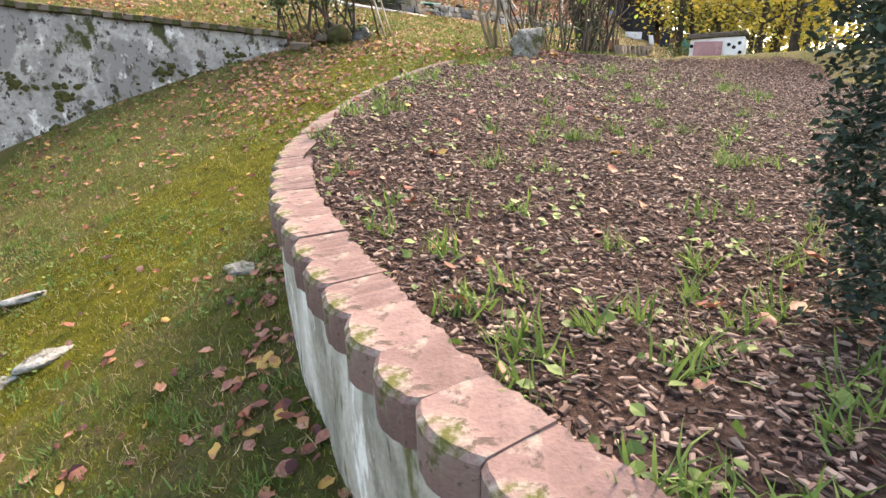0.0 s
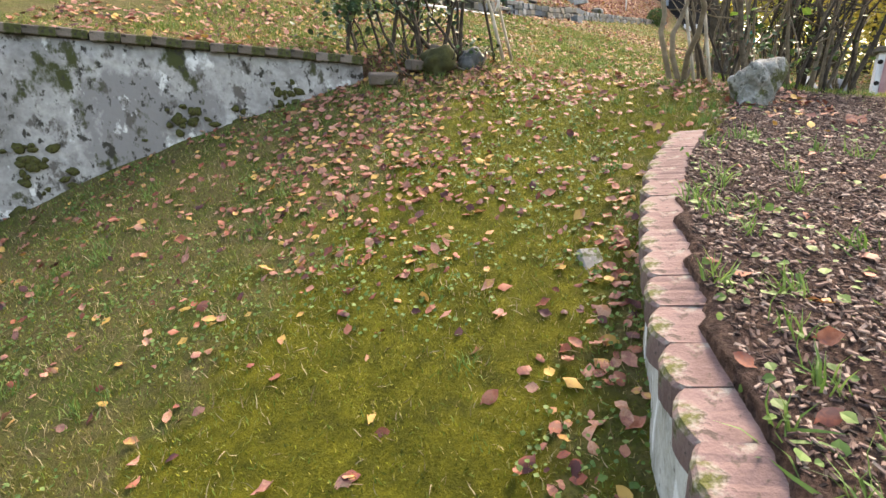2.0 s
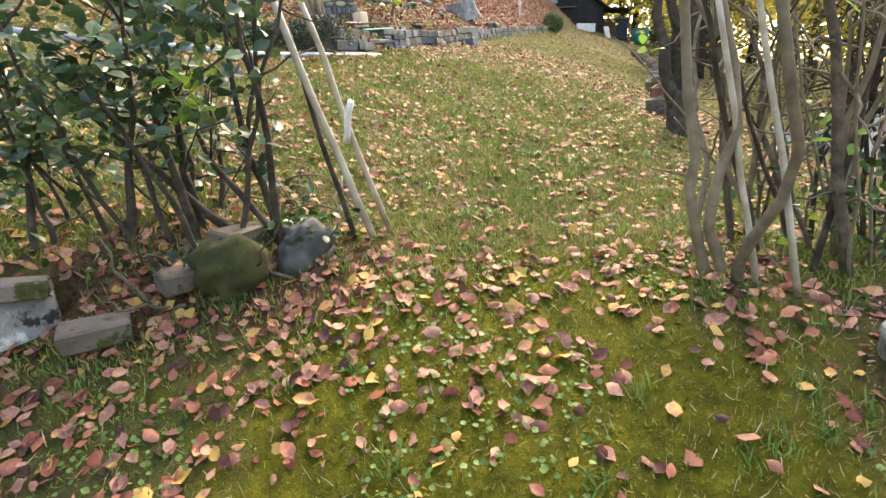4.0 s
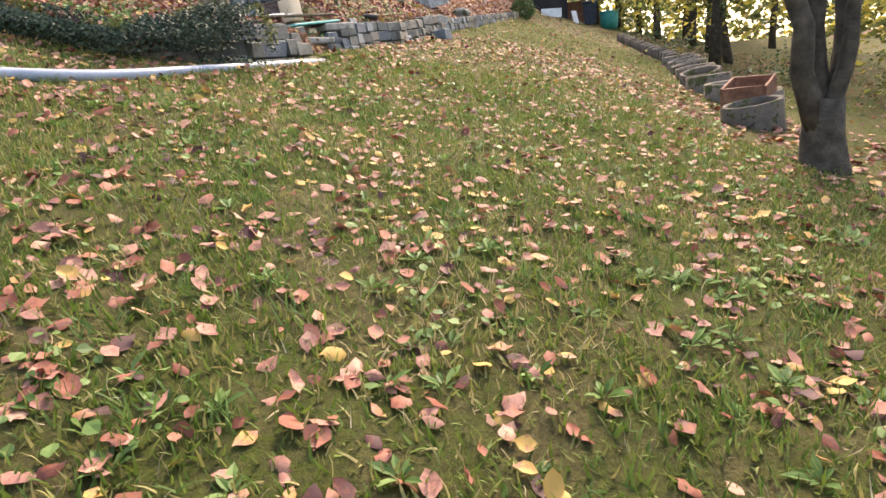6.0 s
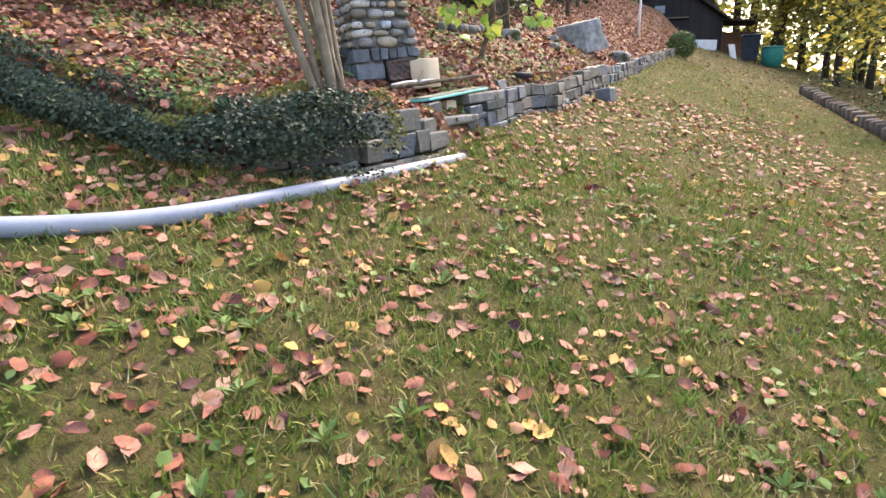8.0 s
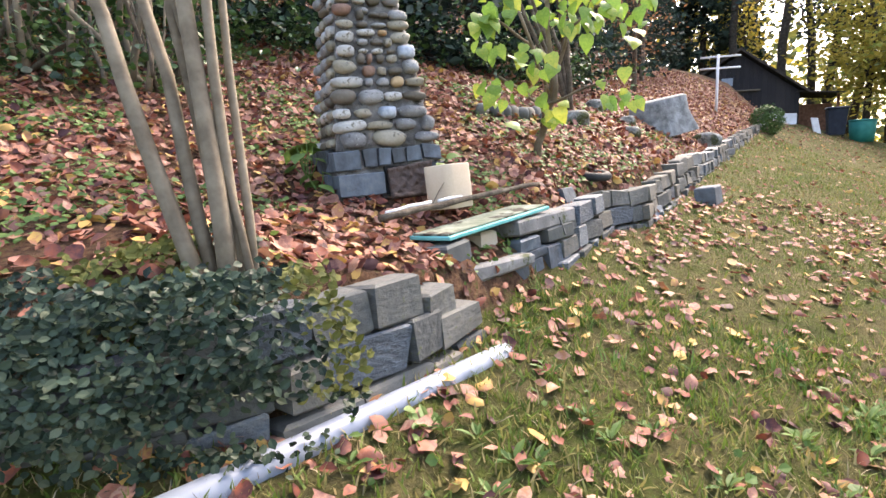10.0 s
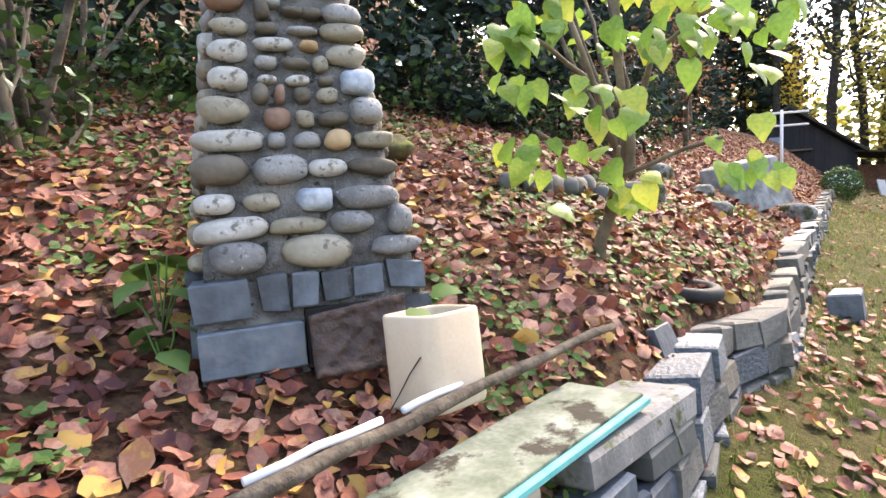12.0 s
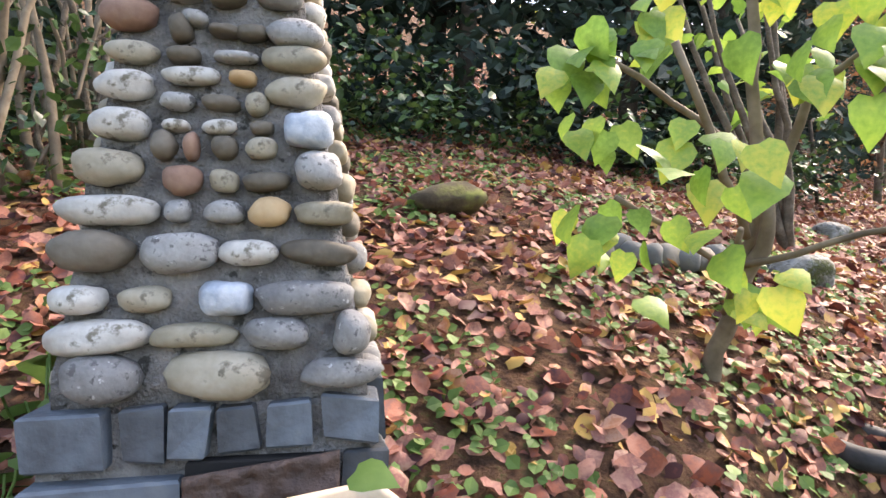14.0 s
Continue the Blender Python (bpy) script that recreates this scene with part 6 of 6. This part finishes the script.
# leaves caught on the steep lip behind the stone wall and thick round the fireplace
x4, y4 = scatter(26000, -1.5, 4.0, 11.5, 19.0, lambda a, b: 0.95 * step(b - ys_of(a), 0.12, 0.18) * (1 - step(b - ys_of(a), 0.5, 0.8)))
x5, y5 = scatter(9000, -2.5, 2.5, 12.5, 18.0, lambda a, b: 0.8 * step(b - ys_of(a), 0.4, 0.6))
ax, ay = np.concatenate([x, x1, x2, x3, x4, x5]), np.concatenate([y, y1, y2, y3, y4, y5])
along, inward = (ax - O[0]) * ux + (ay - O[1]) * uy, (ay - O[1]) * ux - (ax - O[0]) * uy
clear = (along > -0.02) & (along < 1.1) & (inward > -0.06) & (inward < 0.25) & (rng.uniform(0, 1, len(ax)) > 0.22)
ax, ay = ax[~clear], ay[~clear]
mats = leaf_frames(ax, ay, 0.034, 0.076)
# the leaves nearest the walked line are single parts
near = np.argsort(np.abs(ax + 0.7) + 0.35 * np.abs(ay - 10.6))[:150]
near = np.concatenate([near, np.argsort(np.abs(ax + 1.2) + 0.4 * np.abs(ay - 3.6))[:130]])
near = np.unique(near)
rest = np.ones(len(ax), bool)
rest[near] = False
half = rng.uniform(0, 1, len(ax)) < 0.75
put("leaf_carpet", stuff_mesh("leaf_carpet", [(BROAD_V, BROAD_F, mats[rest & half]), (LEAF_V, LEAF_F, mats[rest & ~half])], M_LITTER), M_LITTER, litter)
single = []
for vv, ff in ((BROAD_V, BROAD_F), (LEAF_V, LEAF_F)):
    lm = bpy.data.meshes.new("leaf")
    lm.from_pydata(vv.tolist(), [], ff)
    lm.materials.append(M_LITTERO)
    lm.polygons.foreach_set("use_smooth", [True] * len(lm.polygons))
    single.append(lm)
for i in near:
    put("leaf", single[0 if half[i] else 1], M_LITTERO, litter, m=Matrix([list(r) for r in mats[i]] + [[0, 0, 0, 1]]))

BLADE_V = np.array([(-0.075, 0, 0), (0.075, 0, 0), (0.055, 0.14, 0.55), (-0.055, 0.14, 0.55), (0.0, 0.42, 0.95)])
BLADE_F = [(0, 1, 2, 3), (3, 2, 4)]


def blades(x, y, lo, hi, lean=0.25):
    z = surf(x, y) - 0.004
    s = rng.uniform(lo, hi, len(x))
    return frames(np.stack([x, y, z], 1), np.tile([0, 0, 1.0], (len(x), 1)), rng.uniform(0, 6.28, len(x)), s, rng.normal(0, lean, (len(x), 3)))


def grass_density(x, y):
    a, b = to_first(x, y)
    wd = wall_dist(a, b)
    ok = (1 - in_bed(x, y)) * (bed_inset(x, y) * (b < 6.1) < 0.01) * (1 - step(y - ys_of(x), -0.1, 0.05)) * (1 - ((wd > -0.05) & (wd < 0.25) & (a < -2.1)))
    line = (a + 2.6) * 0.92 - (b - 2.4) * 0.39
    m = np.exp(-(line / 0.85) ** 2) * (b < 8.2)
    return ok * (1 - 0.75 * m) * (0.7 + 0.6 * patchy(x, y, 2.3, 5.0))


lawn_grass = thing("lawn_grass", label="short uneven lawn grass with bare patches", category="grass", kind="stuff")
gx1, gy1 = scatter(180000, -4.2, 2.8, 5.6, 13.5, grass_density)
gx2, gy2 = scatter(150000, -5.0, 1.0, -2.5, 5.7, grass_density)
gx3, gy3 = scatter(50000, -0.5, 6.0, 12.5, 24.0, grass_density)
put("blades", stuff_mesh("blades", [(BLADE_V, BLADE_F, blades(gx1, gy1, 0.028, 0.065, 0.55)), (BLADE_V, BLADE_F, blades(gx2, gy2, 0.018, 0.042, 0.6)), (BLADE_V, BLADE_F, blades(gx3, gy3, 0.03, 0.06, 0.5))], M_GRASS, False), M_GRASS, lawn_grass)
# taller tufts
tx_, ty_ = scatter(3800, -4.0, 3.0, -1.5, 13.5, lambda a, b: grass_density(a, b) * 0.24)
tx_, ty_ = np.repeat(tx_, 26) + rng.normal(0, 0.035, len(tx_) * 26), np.repeat(ty_, 26) + rng.normal(0, 0.035, len(ty_) * 26)
put("tufts", stuff_mesh("tufts", [(BLADE_V * np.array([0.7, 1, 1]), BLADE_F, blades(tx_, ty_, 0.04, 0.085, 0.4))], M_WEED, False), M_WEED, lawn_grass, "fresh green grass tufts")
def moss_density(x, y):
    a, b = to_first(x, y)
    m = np.maximum(np.maximum(np.exp(-(((a + 2.6) * 0.92 - (b - 2.4) * 0.39) / 0.8) ** 2), 0.35), np.exp(-((a + 0.1) ** 2 + (b - 7.2) ** 2) / 0.9))
    return (1 - in_bed(x, y)) * m * (0.75 + 0.7 * patchy(x, y, 2.0, 9.0)) * (wall_dist(a, b) < -0.1)


moss_t = thing("moss", label="soft yellow-green moss along the worn path", category="moss", kind="stuff")
mx, my = scatter(220000, -5.0, 1.0, -2.3, 6.4, moss_density)
put("cushion", stuff_mesh("cushion", [(BLADE_V * np.array([2.2, 1, 1]), BLADE_F, blades(mx, my, 0.010, 0.026, 0.8))], M_MOSSB, False), M_MOSSB, moss_t)

straw = thing("dry_stalks", label="dry straw and thin dead stalks among moss and grass", category="straw", kind="stuff")
sx_, sy_ = scatter(100000, -5.0, 2.8, -2.2, 12.5, lambda a, b: grass_density(a, b) * 0.55 + moss_density(a, b) * 0.25)
put("stalks", stuff_mesh("stalks", [(BLADE_V * np.array([0.45, 1.6, 1.0]), BLADE_F, blades(sx_, sy_, 0.03, 0.075, 1.3))], M_STRAW, False), M_STRAW, straw)
CHIP_V = np.array([(-0.5, -0.2, 0), (0.5, -0.16, 0.03), (0.46, 0.18, 0), (-0.44, 0.2, 0.04), (-0.46, -0.14, 0.16), (0.44, -0.1, 0.18), (0.38, 0.14, 0.15), (-0.4, 0.15, 0.2)])
CHIP_F = [(3, 2, 1, 0), (4, 5, 6, 7), (0, 1, 5, 4), (1, 2, 6, 5), (2, 3, 7, 6), (3, 0, 4, 7)]
chips = thing("bark_mulch", label="pinkish-brown bark mulch chips covering the raised bed", category="mulch", kind="stuff")
cx, cy = scatter(120000, -0.9, 5.0, -2.3, 5.6, lambda a, b: in_bed(a, b) * (bed_inset(a, b) > 0.12))
cz = surf(cx, cy) + rng.uniform(-0.002, 0.012, len(cx))
cn = normals(cx, cy)
cs = rng.uniform(0.010, 0.034, len(cx))
cm = frames(np.stack([cx, cy, cz], 1), cn, rng.uniform(0, 6.28, len(cx)), np.stack([cs, cs * rng.uniform(0.7, 1.3, len(cx)), cs * rng.uniform(0.6, 1.2, len(cx))], 1), rng.normal(0, 0.25, (len(cx), 3)))
put("chips", stuff_mesh("chips", [(CHIP_V, CHIP_F, cm)], M_CHIP, False), M_CHIP, chips)
# weeds: clover on lawn, bed and bank
weeds = thing("low_weeds", label="small round-leaved green weeds among grass and leaves", category="weeds", kind="stuff")
wx1, wy1 = scatter(7000, -0.9, 3.0, -2.3, 5.4, lambda a, b: in_bed(a, b) * np.clip(0.10 + 0.9 * (patchy(a, b, 1.8, 4.0) > 0.22) + 0.6 * np.exp(-((bed_inset(a, b) - 0.22) / 0.15) ** 2), 0, 1) * 0.7)
wx2, wy2 = scatter(34000, -5.0, 0.9, -2.3, 6.0, lambda a, b: (1 - in_bed(a, b)) * (patchy(a, b, 1.1, 11.0) > 0.02) * 0.6 * (wall_dist(*to_first(a, b)) < -0.08))
wx3, wy3 = scatter(56000, -4.5, 2.8, 11.0, 18.0, lambda a, b: step(b - ys_of(a), 0.1, 0.2) * (patchy(a, b, 1.6, 13.0) > 0.0) * 0.8)
wx4, wy4 = scatter(9000, -3.0, 3.0, 6.2, 13.0, lambda a, b: (b < ys_of(a) - 0.1) * (patchy(a, b, 2.0, 15.0) > 0.2) * 0.5)
wx, wy = np.concatenate([wx1, wx2, wx3, wx4]), np.concatenate([wy1, wy2, wy3, wy4])
sz = np.concatenate([rng.uniform(0.02, 0.045, len(wx1)), rng.uniform(0.015, 0.03, len(wx2)), rng.uniform(0.02, 0.045, len(wx3)), rng.uniform(0.02, 0.05, len(wx4))])
wm = frames(np.stack([wx, wy, surf(wx, wy) + rng.uniform(0.008, 0.04, len(wx))], 1), normals(wx, wy), rng.uniform(0, 6.28, len(wx)), sz, rng.normal(0, 0.35, (len(wx), 3)))
put("leaves", stuff_mesh("leaves", [(LEAF_V * np.array([1, 1.25, 1]), LEAF_F, wm)], M_WEED, False), M_WEED, weeds)

# grass tufts and weeds rooted in the bed
bed_grass = thing("bed_grass", label="loose green grass tufts growing through the bark mulch", category="grass", kind="stuff")
bx, by = scatter(900, -0.9, 3.4, -2.6, 4.5, lambda a, b: in_bed(a, b) * np.clip(0.05 + 0.35 * (patchy(a, b, 1.3, 21.0) > 0.18) + 0.5 * np.exp(-((bed_inset(a, b) - 0.25) / 0.18) ** 2) + 0.4 * step(-b, 0.2, 1.6), 0, 1))
bx, by = np.repeat(bx, 22), np.repeat(by, 22)
bx, by = bx + rng.normal(0, 0.03, len(bx)), by + rng.normal(0, 0.03, len(by))
put("tuft_blades", stuff_mesh("tuft_blades", [(BLADE_V * np.array([0.6, 1.4, 1]), BLADE_F, blades(bx, by, 0.04, 0.12, 0.5))], M_WEED, False), M_WEED, bed_grass)
# plantain rosettes in the lawn
rosettes = thing("lawn_rosettes", label="flat green plantain and dandelion rosettes in the lawn", category="weeds", kind="stuff")
rx_, ry_ = scatter(800, -3.2, 3.0, 6.3, 13.0, lambda a, b: (b < ys_of(a) - 0.2) * (0.22 + 0.5 * (patchy(a, b, 0.9, 31.0) > 0.1)))
LONG_V = LEAF_V * np.array([1.0, 0.5, 1.0])
turn = np.tile(np.arange(7) * 0.9, len(rx_)) + np.repeat(rng.uniform(0, 6.28, len(rx_)), 7) + rng.normal(0, 0.2, len(rx_) * 7)
qx, qy = np.repeat(rx_, 7) + 0.008 * np.cos(turn), np.repeat(ry_, 7) + 0.008 * np.sin(turn)
lean = np.stack([-np.cos(turn), -np.sin(turn), np.zeros_like(turn)], 1) * rng.uniform(0.15, 0.8, (len(turn), 1))
put("rosette_leaves", stuff_mesh("rosette_leaves", [(LONG_V, LEAF_F, frames(np.stack([qx, qy, surf(qx, qy) + 0.008], 1), np.tile([0, 0, 1.0], (len(qx), 1)), turn, rng.uniform(0.03, 0.085, len(qx)), lean))], M_WEED, False), M_WEED, rosettes)

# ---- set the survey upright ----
for ob in list(scene.objects):
    if ob.parent is None and ob.type in {"MESH", "EMPTY"}:
        ob.matrix_basis = LEVEL @ ob.matrix_basis
